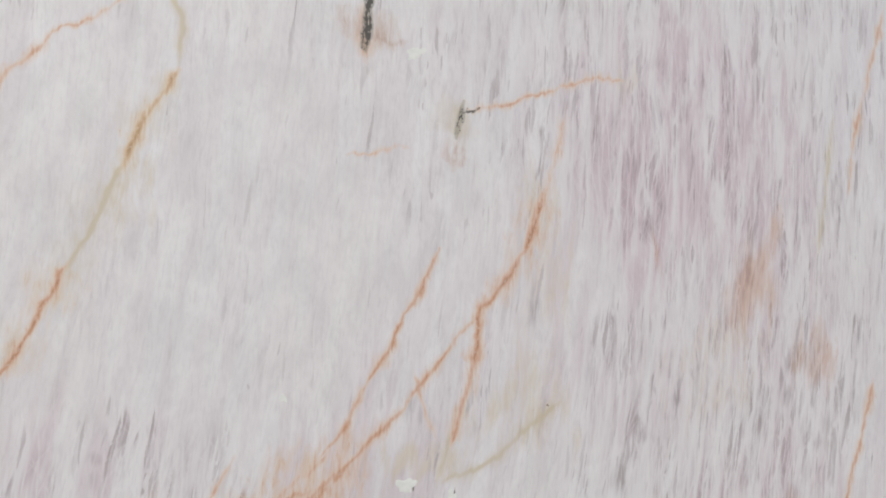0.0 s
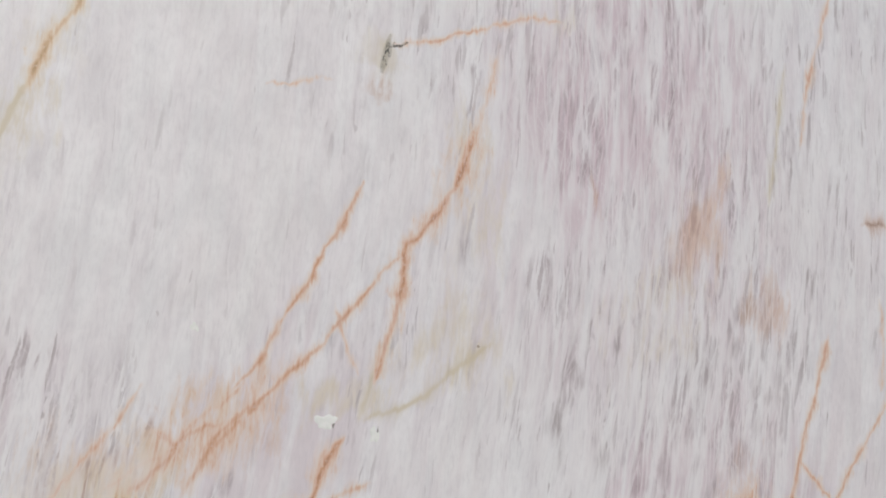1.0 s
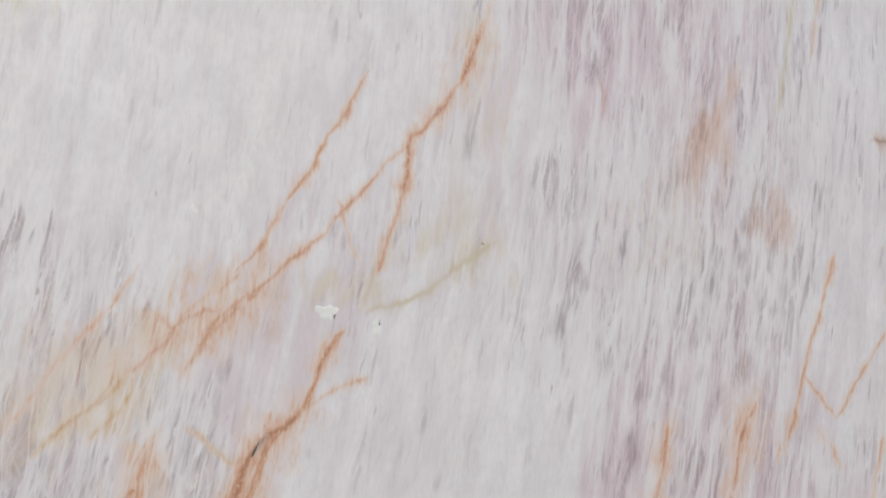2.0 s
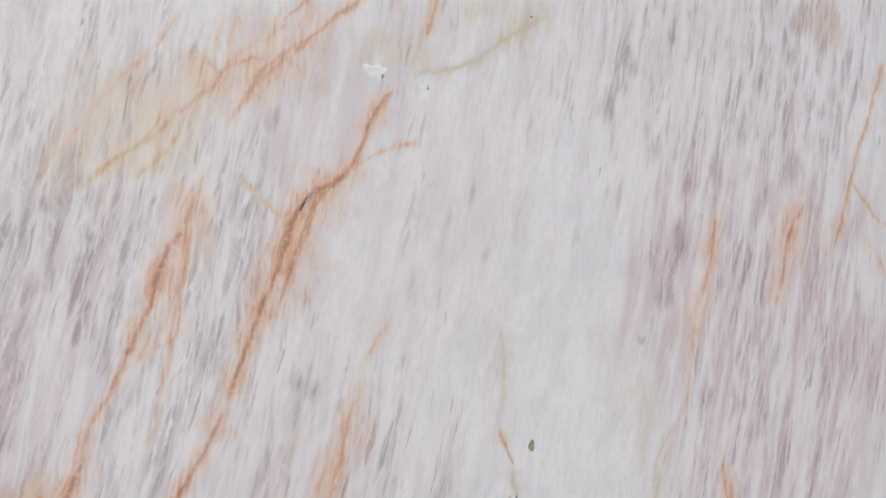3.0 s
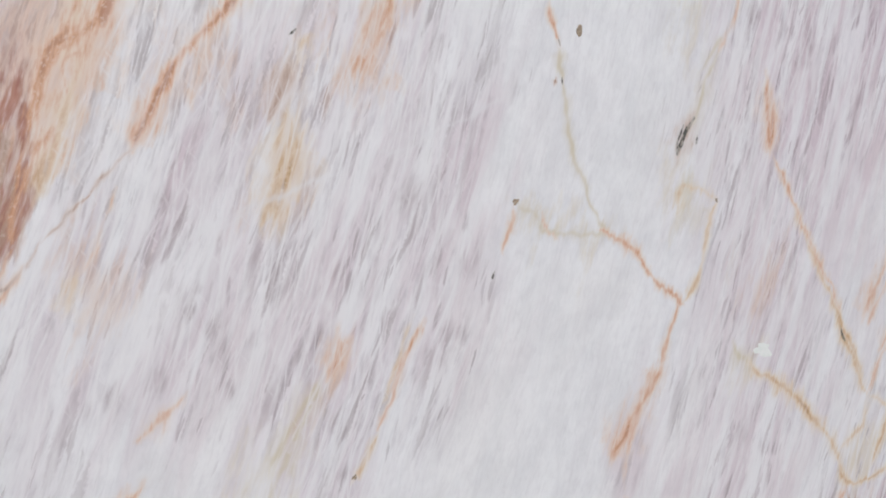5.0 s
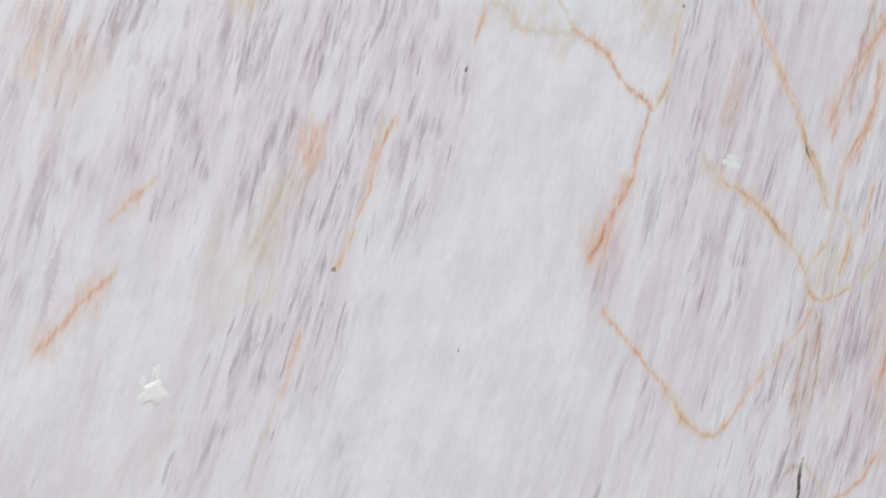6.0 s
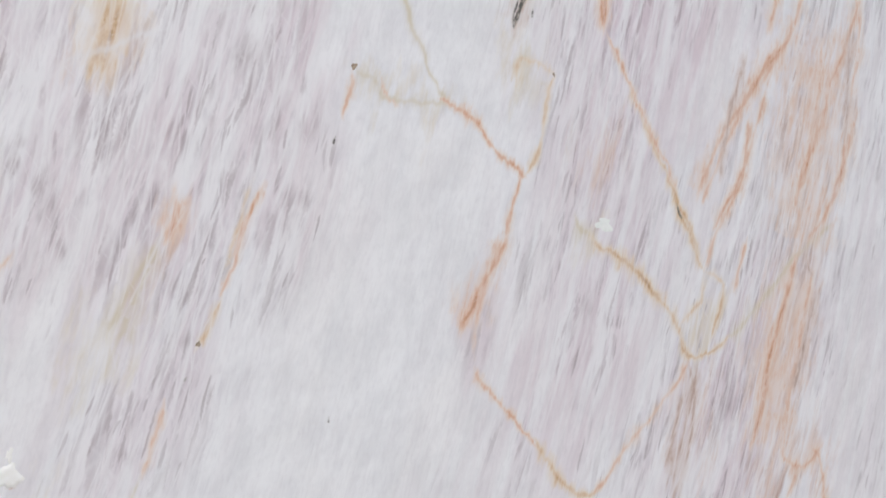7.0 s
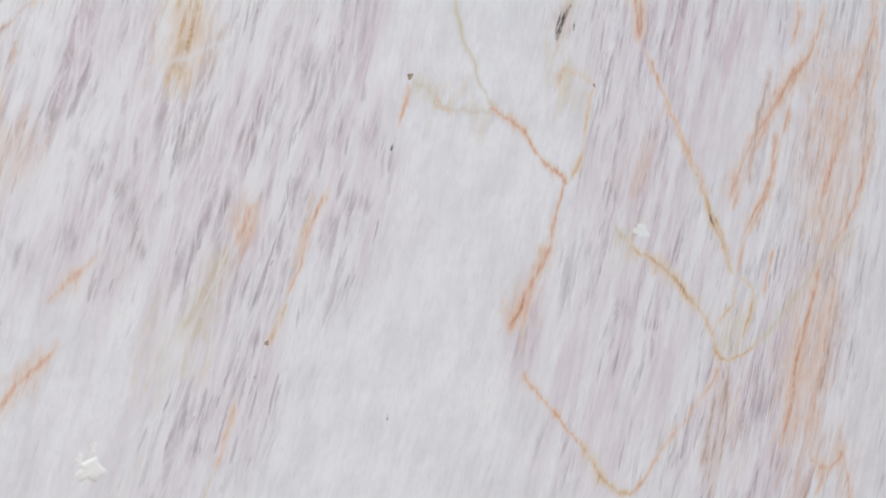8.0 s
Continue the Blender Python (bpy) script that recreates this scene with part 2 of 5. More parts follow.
def zones(x, z):
    """Amounts of fibre, lilac, warm, olive and umber at places on the face."""
    u, v = flow(x, z)
    wx = x + 0.022 * ripple(u * 22, v * 9, 5) + 0.006 * ripple(u * 90, v * 18, 15, 1)
    wz = z + 0.035 * ripple(u * 30, v * 8, 9) + 0.018 * ripple(u * 90, v * 10, 19, 1)
    out = {}
    for kind, patches in ZONES.items():
        if kind in ("fibre", "lilac"):
            rest = 0.5 if kind == "fibre" else 0.2
            total, weight = 0.12 * rest + 0 * x, 0.12 + 0 * x
        else:
            total, weight = 0 * x, 1.0
        for px, pz, wide, tall, amount in patches:
            near = (np.abs(wz - pz) < 2.6 * tall) & (np.abs(wx - px) < 2.6 * wide + 1.2 * tall)
            dx, dz = wx[near] - px - slope(pz) * (wz[near] - pz), wz[near] - pz
            g = np.exp(-1.2 * ((dx / wide) ** 2 + (dz / tall) ** 2) ** 1.3)
            if kind in ("fibre", "lilac"):
                total[near] += amount * g
                weight[near] += g
            else:
                total[near] = np.maximum(total[near], amount * g) + 0.25 * np.minimum(total[near], amount * g)
        out[kind] = np.clip(total / weight, 0, 1)
    return out


KINDS = ("rust", "gold", "ochre", "umber", "dark", "milk", "smoke")
VEINS = []


def vein(kind, millimetres, strength, points):
    """A vein through the given points (x, z) on the face, smoothed, with a little wander and tapered ends."""
    p = np.array(points)
    p = np.vstack([2 * p[0] - p[1], p, 2 * p[-1] - p[-2]])
    line = []
    for a, b, c, d in zip(p, p[1:], p[2:], p[3:]):
        steps = max(2, int(np.linalg.norm(c - b) / 0.002))
        t = (np.arange(steps) / steps)[:, None]
        line.append(0.5 * (2 * b + (c - a) * t + (2 * a - 5 * b + 4 * c - d) * t**2 + (3 * b - a - 3 * c + d) * t**3))
    line = np.vstack([*line, p[-2:-1]])
    run = np.r_[0, np.cumsum(np.linalg.norm(np.diff(line, axis=0), axis=1))]
    ahead = np.gradient(line, axis=0)
    side = np.stack([-ahead[:, 1], ahead[:, 0]], 1) / np.linalg.norm(ahead, axis=1)[:, None]
    seed = 100 + len(VEINS)
    millimetres = {"smoke": 0.6, "dark": 0.75}.get(kind, 1.0) * millimetres
    width = (1.4 * millimetres if millimetres < 3.6 else min(2.0 * millimetres - 2.16, 1.25 * millimetres + 3)) / 1000
    shift = (0.0016 * ripple(run * 50, 0 * run, seed, 2) + 0.0007 * ripple(run * 130, 0 * run, seed + 300, 2)) * min(1.0, run[-1] / 0.05)
    line = line + side * shift[:, None]
    ends = 0.5 * run[-1] if kind == "smoke" else min(0.014, 0.3 * run[-1])
    taper = np.clip(np.minimum(run, run[-1] - run) / ends, 0, 1)
    taper = taper * taper * (3 - 2 * taper)
    body = (1.15 + 0.38 * ripple(run * 40, 0 * run, seed + 600)) * strength * (taper if kind == "smoke" else 0.4 + 0.6 * taper)
    wide = 0.86 * width * (0.6 + 0.4 * taper) * (1 + 0.38 * ripple(run * 50, 0 * run, seed + 900, 2))
    VEINS.append((kind, line, side, np.clip(wide, 0.0008, None), np.clip(body, 0, None) ))


NEAR = 1.6


def profile(distance, wide, halo=False, crisp=False):
    """Amount across a vein: a thin seam with a soft halo; or the halo alone, level where the seam lies."""
    q = distance / wide
    q = np.maximum(q, NEAR) if halo else q
    if crisp:
        return np.exp(-((q / 0.8) ** 4))
    seam = np.where(wide < 0.013, 0.6, 0.0) * np.exp(-((q * wide / np.minimum(0.5 * wide, 0.0022)) ** 2))
    return seam + 0.38 * np.exp(-((q / 1.15) ** 2)) + 0.23 * np.exp(-((q / 2.3) ** 2))


REACH = 4.8


def vein_amounts(x, z, halo=False):
    """What all veins together leave at places on the face, kind by kind."""
    out = {kind: 0 * x for kind in KINDS}
    # the stain creeps along the fibres, so edges are drawn out in streaks
    u, v = flow(x, z)
    creep = 0.0014 * ripple(u * 230, v * 18, 71, 2) + 0.0026 * ripple(u * 70, v * 12, 77, 1)
    x, z = x + slope(z) * creep, z + creep
    for kind, line, side, wide, body in VEINS:
        pad = REACH * wide.max()
        near = np.flatnonzero((x > line[:, 0].min() - pad) & (x < line[:, 0].max() + pad) & (z > line[:, 1].min() - pad) & (z < line[:, 1].max() + pad))
        if not len(near):
            continue
        a, step = line[:-1], np.diff(line, axis=0)
        gx, gz = x[near][:, None] - a[None, :, 0], z[near][:, None] - a[None, :, 1]
        t = np.clip((gx * step[:, 0] + gz * step[:, 1]) / (step**2).sum(1), 0, 1)
        far = (gx - t * step[:, 0]) ** 2 + (gz - t * step[:, 1]) ** 2
        k = far.argmin(1)
        amount = profile(np.sqrt(far[np.arange(len(near)), k]), wide[k], halo, kind in ("smoke", "dark")) * body[k]
        out[kind][near] = np.maximum(out[kind][near], amount) + 0.3 * np.minimum(out[kind][near], amount)
    return out


def write_fields(mesh, x, z, halo=False):
    u, v = flow(x, z)
    zn = zones(x, z)
    sets = {"flow": (u, v, 0 * u), "tint": (zn["fibre"], zn["lilac"], zn["warm"]), "deposit": (zn["olive"], zn["umber"], 0 * u)}
    va = vein_amounts(x, z, halo)
    sets["vein_warm"] = (va["rust"], va["gold"], va["ochre"])
    sets["vein_cold"] = (va["umber"], va["dark"], va["milk"])
    sets["vein_grey"] = (va["smoke"], 0 * u, 0 * u)
    for name, values in sets.items():
        layer = mesh.attributes.new(name, "FLOAT_VECTOR", "POINT")
        layer.data.foreach_set("vector", np.stack(values, 1).astype(np.float32).ravel())


# ---- patches of the stone ----
zone("fibre", -0.521, 1.499, 0.189, 0.182, 0.20)
zone("fibre", -0.715, 1.531, 0.058, 0.127, 0.15)
zone("fibre", 0.078, 1.653, 0.177, 0.186, 0.80)
zone("fibre", 0.158, 1.358, 0.173, 0.184, 0.78)
zone("fibre", -0.050, 1.309, 0.083, 0.104, 0.60)
zone("fibre", -0.677, 1.260, 0.078, 0.035, 0.80)
zone("fibre", -0.397, 1.177, 0.050, 0.064, 0.25)
zone("fibre", -0.322, 1.038, 0.047, 0.086, 0.20)
zone("fibre", -0.216, 1.172, 0.066, 0.126, 0.35)
zone("fibre", -0.068, 1.255, 0.090, 0.124, 0.75)
zone("fibre", 0.165, 1.182, 0.150, 0.234, 0.85)
zone("fibre", 0.365, 1.209, 0.061, 0.094, 0.10)
zone("fibre", -0.589, 1.080, 0.092, 0.095, 0.95)
zone("fibre", -0.605, 0.942, 0.114, 0.161, 1.00)
zone("fibre", -0.375, 1.044, 0.046, 0.062, 0.10)
zone("fibre", -0.159, 0.966, 0.091, 0.239, 0.12)
zone("fibre", 0.167, 0.884, 0.108, 0.181, 0.90)
zone("fibre", -0.417, 0.819, 0.083, 0.081, 0.80)
zone("fibre", -0.489, 0.781, 0.177, 0.167, 1.00)
zone("fibre", -0.321, 0.657, 0.054, 0.105, 0.70)
zone("fibre", -0.150, 0.563, 0.084, 0.074, 0.05)
zone("fibre", -0.112, 0.823, 0.093, 0.142, 0.15)
zone("fibre", 0.156, 0.867, 0.080, 0.158, 0.90)
zone("fibre", -0.529, 0.603, 0.153, 0.080, 0.85)
zone("fibre", -0.371, 0.539, 0.062, 0.099, 0.90)
zone("fibre", -0.452, 0.376, 0.036, 0.096, 0.80)
zone("fibre", -0.585, 0.378, 0.057, 0.097, 0.08)
zone("fibre", -0.243, 0.392, 0.118, 0.178, 0.06)
zone("fibre", 0.061, 0.436, 0.097, 0.113, 0.70)
zone("fibre", 0.073, 0.335, 0.063, 0.057, 0.35)
zone("fibre", 0.356, 0.355, 0.115, 0.237, 0.95)
zone("fibre", 0.518, 0.549, 0.110, 0.236, 0.70)
zone("fibre", 0.267, 0.740, 0.079, 0.092, 0.20)
zone("fibre", 0.618, 0.386, 0.060, 0.206, 0.20)
zone("lilac", 0.014, 1.612, 0.106, 0.181, 0.90)
zone("lilac", 0.144, 1.457, 0.096, 0.121, 0.60)
zone("lilac", -0.686, 1.266, 0.072, 0.039, 0.60)
zone("lilac", -0.047, 1.374, 0.100, 0.105, 0.40)
zone("lilac", 0.255, 0.947, 0.121, 0.067, 1.00)
zone("lilac", 0.035, 1.052, 0.048, 0.081, 0.90)
zone("lilac", 0.154, 1.129, 0.105, 0.092, 0.60)
zone("lilac", -0.403, 1.209, 0.073, 0.085, 0.45)
zone("lilac", -0.050, 1.382, 0.115, 0.083, 0.50)
zone("lilac", 0.194, 0.884, 0.111, 0.215, 0.90)
zone("lilac", 0.004, 1.049, 0.048, 0.067, 0.80)
zone("lilac", -0.670, 0.909, 0.055, 0.102, 1.00)
zone("lilac", -0.428, 0.819, 0.087, 0.080, 0.50)
zone("lilac", -0.411, 0.609, 0.137, 0.080, 0.45)
zone("lilac", -0.303, 0.667, 0.042, 0.105, 0.80)
zone("lilac", 0.106, 0.671, 0.060, 0.100, 0.60)
zone("lilac", -0.687, 0.869, 0.037, 0.056, 0.90)
zone("lilac", -0.481, 0.583, 0.162, 0.078, 0.50)
zone("lilac", -0.447, 0.405, 0.042, 0.110, 0.45)
zone("lilac", 0.079, 0.423, 0.081, 0.114, 0.60)
zone("lilac", 0.347, 0.299, 0.103, 0.144, 0.70)
zone("lilac", 0.091, 0.611, 0.054, 0.075, 0.60)
zone("lilac", -0.249, 0.392, 0.117, 0.161, 0.00)
zone("lilac", -0.159, 0.978, 0.091, 0.227, 0.05)
zone("lilac", -0.521, 1.499, 0.189, 0.182, 0.12)
zone("warm", 0.164, 1.479, 0.045, 0.074, 0.55)
zone("warm", 0.123, 1.415, 0.037, 0.048, 0.61)
zone("warm", 0.247, 1.364, 0.033, 0.050, 0.54)
zone("warm", 0.112, 1.414, 0.034, 0.048, 0.41)
zone("warm", -0.562, 1.167, 0.075, 0.056, 0.54)
zone("warm", -0.613, 1.141, 0.047, 0.044, 0.41)
zone("warm", -0.447, 1.238, 0.077, 0.036, 0.47)
zone("warm", -0.434, 1.057, 0.020, 0.060, 0.45)
zone("warm", -0.450, 1.020, 0.018, 0.046, 0.40)
zone("warm", -0.668, 0.803, 0.061, 0.056, 0.74)
zone("warm", -0.705, 0.775, 0.048, 0.055, 0.94)
zone("warm", -0.378, 0.848, 0.030, 0.071, 0.32)
zone("warm", -0.698, 0.795, 0.058, 0.064, 0.81)
zone("warm", -0.648, 0.798, 0.033, 0.076, 0.47)
zone("warm", -0.548, 0.788, 0.037, 0.037, 0.41)
zone("warm", -0.407, 0.829, 0.026, 0.051, 0.28)
zone("warm", -0.467, 0.709, 0.034, 0.050, 0.41)
zone("warm", 0.092, 0.622, 0.044, 0.043, 0.47)
zone("warm", -0.425, 0.557, 0.017, 0.033, 0.74)
zone("warm", 0.090, 0.630, 0.035, 0.029, 0.54)
zone("warm", -0.620, 0.614, 0.032, 0.038, 0.54)
zone("warm", 0.453, 0.395, 0.068, 0.178, 0.47)
zone("warm", 0.442, 0.219, 0.103, 0.044, 0.54)
zone("warm", 0.476, 0.681, 0.087, 0.151, 0.54)
zone("warm", 0.197, 1.089, 0.047, 0.084, 0.41)
zone("warm", 0.158, 1.467, 0.040, 0.064, 0.40)
zone("olive", -0.572, 1.147, 0.098, 0.062, 0.81)
zone("olive", -0.322, 1.229, 0.055, 0.025, 0.81)
zone("olive", -0.188, 1.290, 0.062, 0.041, 0.54)
zone("olive", -0.176, 0.676, 0.079, 0.022, 0.50)
zone("olive", -0.022, 0.727, 0.040, 0.041, 0.50)
zone("olive", -0.031, 0.903, 0.040, 0.081, 0.47)
zone("olive", -0.207, 0.954, 0.022, 0.058, 0.41)
zone("olive", -0.470, 0.782, 0.034, 0.073, 0.54)
zone("olive", -0.126, 1.123, 0.056, 0.040, 0.00)
zone("olive", -0.172, 1.451, 0.059, 0.109, 0.41)
zone("olive", -0.221, 1.284, 0.066, 0.063, 0.47)
zone("olive", -0.036, 1.677, 0.034, 0.024, 0.54)
zone("olive", -0.645, 1.519, 0.033, 0.060, 0.47)
zone("olive", 0.075, 0.536, 0.046, 0.022, 0.68)
zone("olive", 0.265, 0.416, 0.041, 0.039, 0.68)
zone("olive", -0.472, 0.449, 0.029, 0.065, 0.54)
zone("olive", -0.540, 0.338, 0.054, 0.047, 0.34)
zone("olive", 0.282, 0.434, 0.052, 0.050, 0.54)
zone("olive", 0.108, 1.339, 0.090, 0.070, 0.41)
zone("umber", -0.701, 0.667, 0.021, 0.054, 1.00)
zone("umber", -0.710, 0.718, 0.026, 0.039, 0.88)
zone("umber", -0.678, 0.736, 0.013, 0.020, 0.83)
zone("umber", -0.685, 0.649, 0.010, 0.030, 0.66)
zone("umber", -0.728, 0.684, 0.031, 0.058, 1.00)
zone("umber", -0.445, 1.022, 0.017, 0.041, 0.33)
zone("umber", 0.159, 1.472, 0.025, 0.033, 0.33)
zone("umber", -0.017, 1.504, 0.011, 0.027, 0.33)
zone("umber", -0.706, 0.671, 0.030, 0.064, 1.00)
zone("umber", -0.688, 0.710, 0.016, 0.035, 0.80)
zone("umber", -0.744, 0.710, 0.035, 0.084, 1.00)
zone("warm", -0.698, 0.783, 0.049, 0.073, 0.95)
zone("warm", -0.685, 0.804, 0.059, 0.039, 0.70)
zone("warm", 0.168, 1.489, 0.034, 0.050, 0.75)
zone("warm", 0.125, 1.415, 0.038, 0.056, 0.70)
zone("warm", -0.017, 1.504, 0.012, 0.027, 0.50)
zone("warm", 0.145, 1.452, 0.030, 0.040, 0.60)
zone("warm", 0.440, 0.396, 0.078, 0.138, 0.50)
zone("warm", 0.260, 0.307, 0.045, 0.086, 0.40)
zone("warm", -0.386, 0.860, 0.016, 0.060, 0.34)
zone("warm", -0.647, 0.829, 0.048, 0.049, 0.60)
zone("warm", -0.689, 0.783, 0.037, 0.047, 0.55)
zone("warm", -0.652, 0.784, 0.026, 0.048, 0.30)
zone("umber", -0.704, 0.684, 0.028, 0.073, 1.00)
zone("umber", -0.676, 0.731, 0.012, 0.026, 0.90)
zone("umber", -0.683, 0.658, 0.010, 0.039, 0.60)
zone("umber", -0.693, 0.731, 0.019, 0.026, 1.00)
zone("umber", -0.704, 0.680, 0.023, 0.043, 1.00)
zone("umber", -0.708, 0.641, 0.018, 0.030, 1.00)
zone("umber", -0.685, 0.744, 0.013, 0.017, 0.80)
zone("warm", -0.696, 0.783, 0.029, 0.051, 0.75)
zone("warm", -0.679, 0.684, 0.012, 0.039, 0.60)
zone("warm", -0.703, 0.615, 0.017, 0.022, 0.60)
zone("warm", -0.636, 0.647, 0.011, 0.036, 0.35)
zone("warm", -0.644, 0.603, 0.011, 0.031, 0.35)
zone("warm", -0.417, 0.809, 0.012, 0.029, 0.50)
zone("warm", -0.391, 0.850, 0.014, 0.035, 0.40)
zone("warm", -0.475, 0.820, 0.013, 0.019, 0.40)
zone("lilac", -0.691, 0.868, 0.025, 0.056, 1.00)
zone("lilac", -0.431, 0.556, 0.025, 0.054, 0.90)
zone("lilac", -0.572, 0.689, 0.014, 0.037, 0.80)
zone("lilac", -0.297, 0.657, 0.031, 0.094, 0.60)
zone("warm", -0.430, 0.536, 0.012, 0.035, 0.35)
zone("lilac", -0.017, 1.535, 0.037, 0.102, 1.00)
zone("lilac", 0.140, 1.612, 0.074, 0.088, 0.90)
zone("lilac", 0.122, 1.435, 0.035, 0.084, 0.70)
zone("fibre", 0.061, 1.618, 0.022, 0.107, 0.30)
zone("fibre", 0.034, 1.391, 0.042, 0.053, 0.35)
zone("fibre", -0.128, 1.404, 0.045, 0.076, 0.35)
zone("fibre", 0.206, 1.188, 0.104, 0.096, 1.00)
zone("fibre", -0.074, 1.223, 0.069, 0.069, 0.90)
zone("lilac", -0.436, 0.557, 0.018, 0.052, 1.00)
zone("warm", -0.428, 0.553, 0.007, 0.028, 0.60)
zone("lilac", -0.570, 0.548, 0.055, 0.040, 0.60)
zone("lilac", -0.073, 0.458, 0.024, 0.041, 0.60)
zone("lilac", 0.060, 0.449, 0.055, 0.074, 0.60)
zone("fibre", -0.250, 0.451, 0.074, 0.159, 0.03)
zone("fibre", -0.222, 0.270, 0.092, 0.066, 0.05)
zone("lilac", -0.236, 0.370, 0.105, 0.135, 0.00)
zone("fibre", -0.031, 0.379, 0.041, 0.048, 0.12)
zone("fibre", -0.575, 0.412, 0.059, 0.036, 0.05)
zone("fibre", -0.347, 0.296, 0.036, 0.072, 0.08)
zone("fibre", -0.124, 0.595, 0.081, 0.086, 0.03)
zone("fibre", -0.146, 0.777, 0.079, 0.094, 0.06)
zone("lilac", -0.136, 0.709, 0.088, 0.168, 0.00)
zone("fibre", -0.190, 0.532, 0.098, 0.033, 0.04)
zone("olive", -0.170, 1.521, 0.019, 0.045, 0.60)
zone("olive", 0.073, 1.339, 0.113, 0.062, 0.40)
zone("olive", -0.149, 1.451, 0.024, 0.071, 0.40)
zone("olive", -0.205, 1.345, 0.023, 0.049, 0.40)
zone("olive", -0.044, 1.690, 0.035, 0.020, 0.50)
zone("lilac", -0.006, 1.549, 0.048, 0.097, 1.00)
zone("lilac", 0.148, 1.529, 0.059, 0.079, 0.90)
zone("lilac", 0.018, 1.717, 0.036, 0.064, 0.70)
zone("fibre", -0.583, 1.220, 0.059, 0.054, 0.90)
zone("fibre", -0.497, 1.044, 0.047, 0.074, 0.95)
zone("fibre", -0.611, 1.056, 0.032, 0.071, 0.95)
zone("lilac", -0.446, 1.181, 0.032, 0.036, 0.50)
zone("lilac", -0.607, 1.066, 0.028, 0.056, 0.50)
zone("warm", -0.529, 1.188, 0.035, 0.025, 0.35)
zone("olive", -0.599, 1.103, 0.033, 0.024, 0.40)
zone("olive", 0.050, 1.275, 0.049, 0.079, 0.35)
zone("olive", 0.116, 1.025, 0.052, 0.019, 0.35)
zone("lilac", 0.183, 0.977, 0.101, 0.072, 1.00)
zone("lilac", 0.027, 1.065, 0.028, 0.082, 1.00)
zone("lilac", 0.164, 1.155, 0.072, 0.060, 0.70)
zone("lilac", -0.691, 0.918, 0.029, 0.066, 0.90)
zone("lilac", -0.701, 0.853, 0.019, 0.026, 1.00)
zone("lilac", 0.158, 0.858, 0.065, 0.129, 0.90)
zone("warm", -0.450, 0.850, 0.033, 0.050, 0.22)
zone("warm", -0.470, 0.782, 0.027, 0.039, 0.30)
zone("warm", -0.383, 0.817, 0.018, 0.057, 0.45)
zone("warm", -0.359, 0.915, 0.013, 0.041, 0.40)
zone("fibre", -0.132, 1.036, 0.066, 0.150, 0.08)
zone("fibre", -0.375, 1.049, 0.035, 0.031, 0.06)
zone("fibre", -0.279, 1.055, 0.032, 0.081, 0.30)
zone("umber", -0.698, 0.783, 0.025, 0.038, 0.45)

# ---- veins of the stone ----
vein("rust", 2.4, 0.75, [(-0.766, 1.304), (-0.748, 1.332), (-0.739, 1.347), (-0.726, 1.370), (-0.712, 1.397), (-0.696, 1.428), (-0.682, 1.448)])
vein("ochre", 3.1, 0.68, [(-0.689, 1.435), (-0.670, 1.469), (-0.653, 1.503), (-0.638, 1.536), (-0.625, 1.566)])
vein("gold", 3.2, 0.75, [(-0.638, 1.538), (-0.625, 1.566), (-0.613, 1.588), (-0.599, 1.611), (-0.585, 1.634)])
vein("rust", 2.5, 0.40, [(-0.762, 1.582), (-0.744, 1.607), (-0.735, 1.623), (-0.716, 1.638), (-0.695, 1.659), (-0.672, 1.672), (-0.647, 1.689), (-0.621, 1.709)])
vein("ochre", 3.3, 0.60, [(-0.585, 1.634), (-0.584, 1.659), (-0.582, 1.687), (-0.594, 1.708)])
vein("rust", 2.9, 0.54, [(-0.267, 1.623), (-0.235, 1.632), (-0.197, 1.642), (-0.159, 1.656), (-0.119, 1.670), (-0.086, 1.680), (-0.049, 1.678)])
vein("rust", 2.5, 0.32, [(-0.409, 1.563), (-0.374, 1.572), (-0.334, 1.582)])
vein("rust", 6.4, 0.41, [(-0.133, 1.640), (-0.149, 1.587), (-0.163, 1.540), (-0.178, 1.508)])
vein("rust", 4.0, 0.77, [(-0.170, 1.537), (-0.178, 1.511), (-0.190, 1.485), (-0.213, 1.447), (-0.239, 1.419), (-0.254, 1.403), (-0.260, 1.364), (-0.269, 1.331), (-0.280, 1.299), (-0.293, 1.264)])
vein("rust", 2.9, 0.55, [(-0.250, 1.404), (-0.272, 1.390), (-0.297, 1.364), (-0.322, 1.335), (-0.352, 1.302), (-0.369, 1.287), (-0.392, 1.269), (-0.414, 1.248), (-0.436, 1.236)])
vein("rust", 4.2, 0.50, [(-0.425, 1.242), (-0.447, 1.228), (-0.463, 1.209), (-0.478, 1.185), (-0.493, 1.159)])
vein("rust", 2.8, 0.60, [(-0.304, 1.475), (-0.322, 1.438), (-0.352, 1.391), (-0.367, 1.361), (-0.387, 1.337), (-0.404, 1.305), (-0.420, 1.280), (-0.445, 1.258)])
vein("rust", 4.6, 0.50, [(-0.431, 1.266), (-0.466, 1.240), (-0.489, 1.218), (-0.514, 1.188), (-0.541, 1.167)])
vein("gold", 4.3, 0.45, [(-0.536, 1.170), (-0.553, 1.150), (-0.581, 1.132), (-0.603, 1.111), (-0.621, 1.092)])
vein("rust", 2.3, 0.50, [(-0.335, 1.345), (-0.329, 1.321), (-0.319, 1.294), (-0.310, 1.272)])
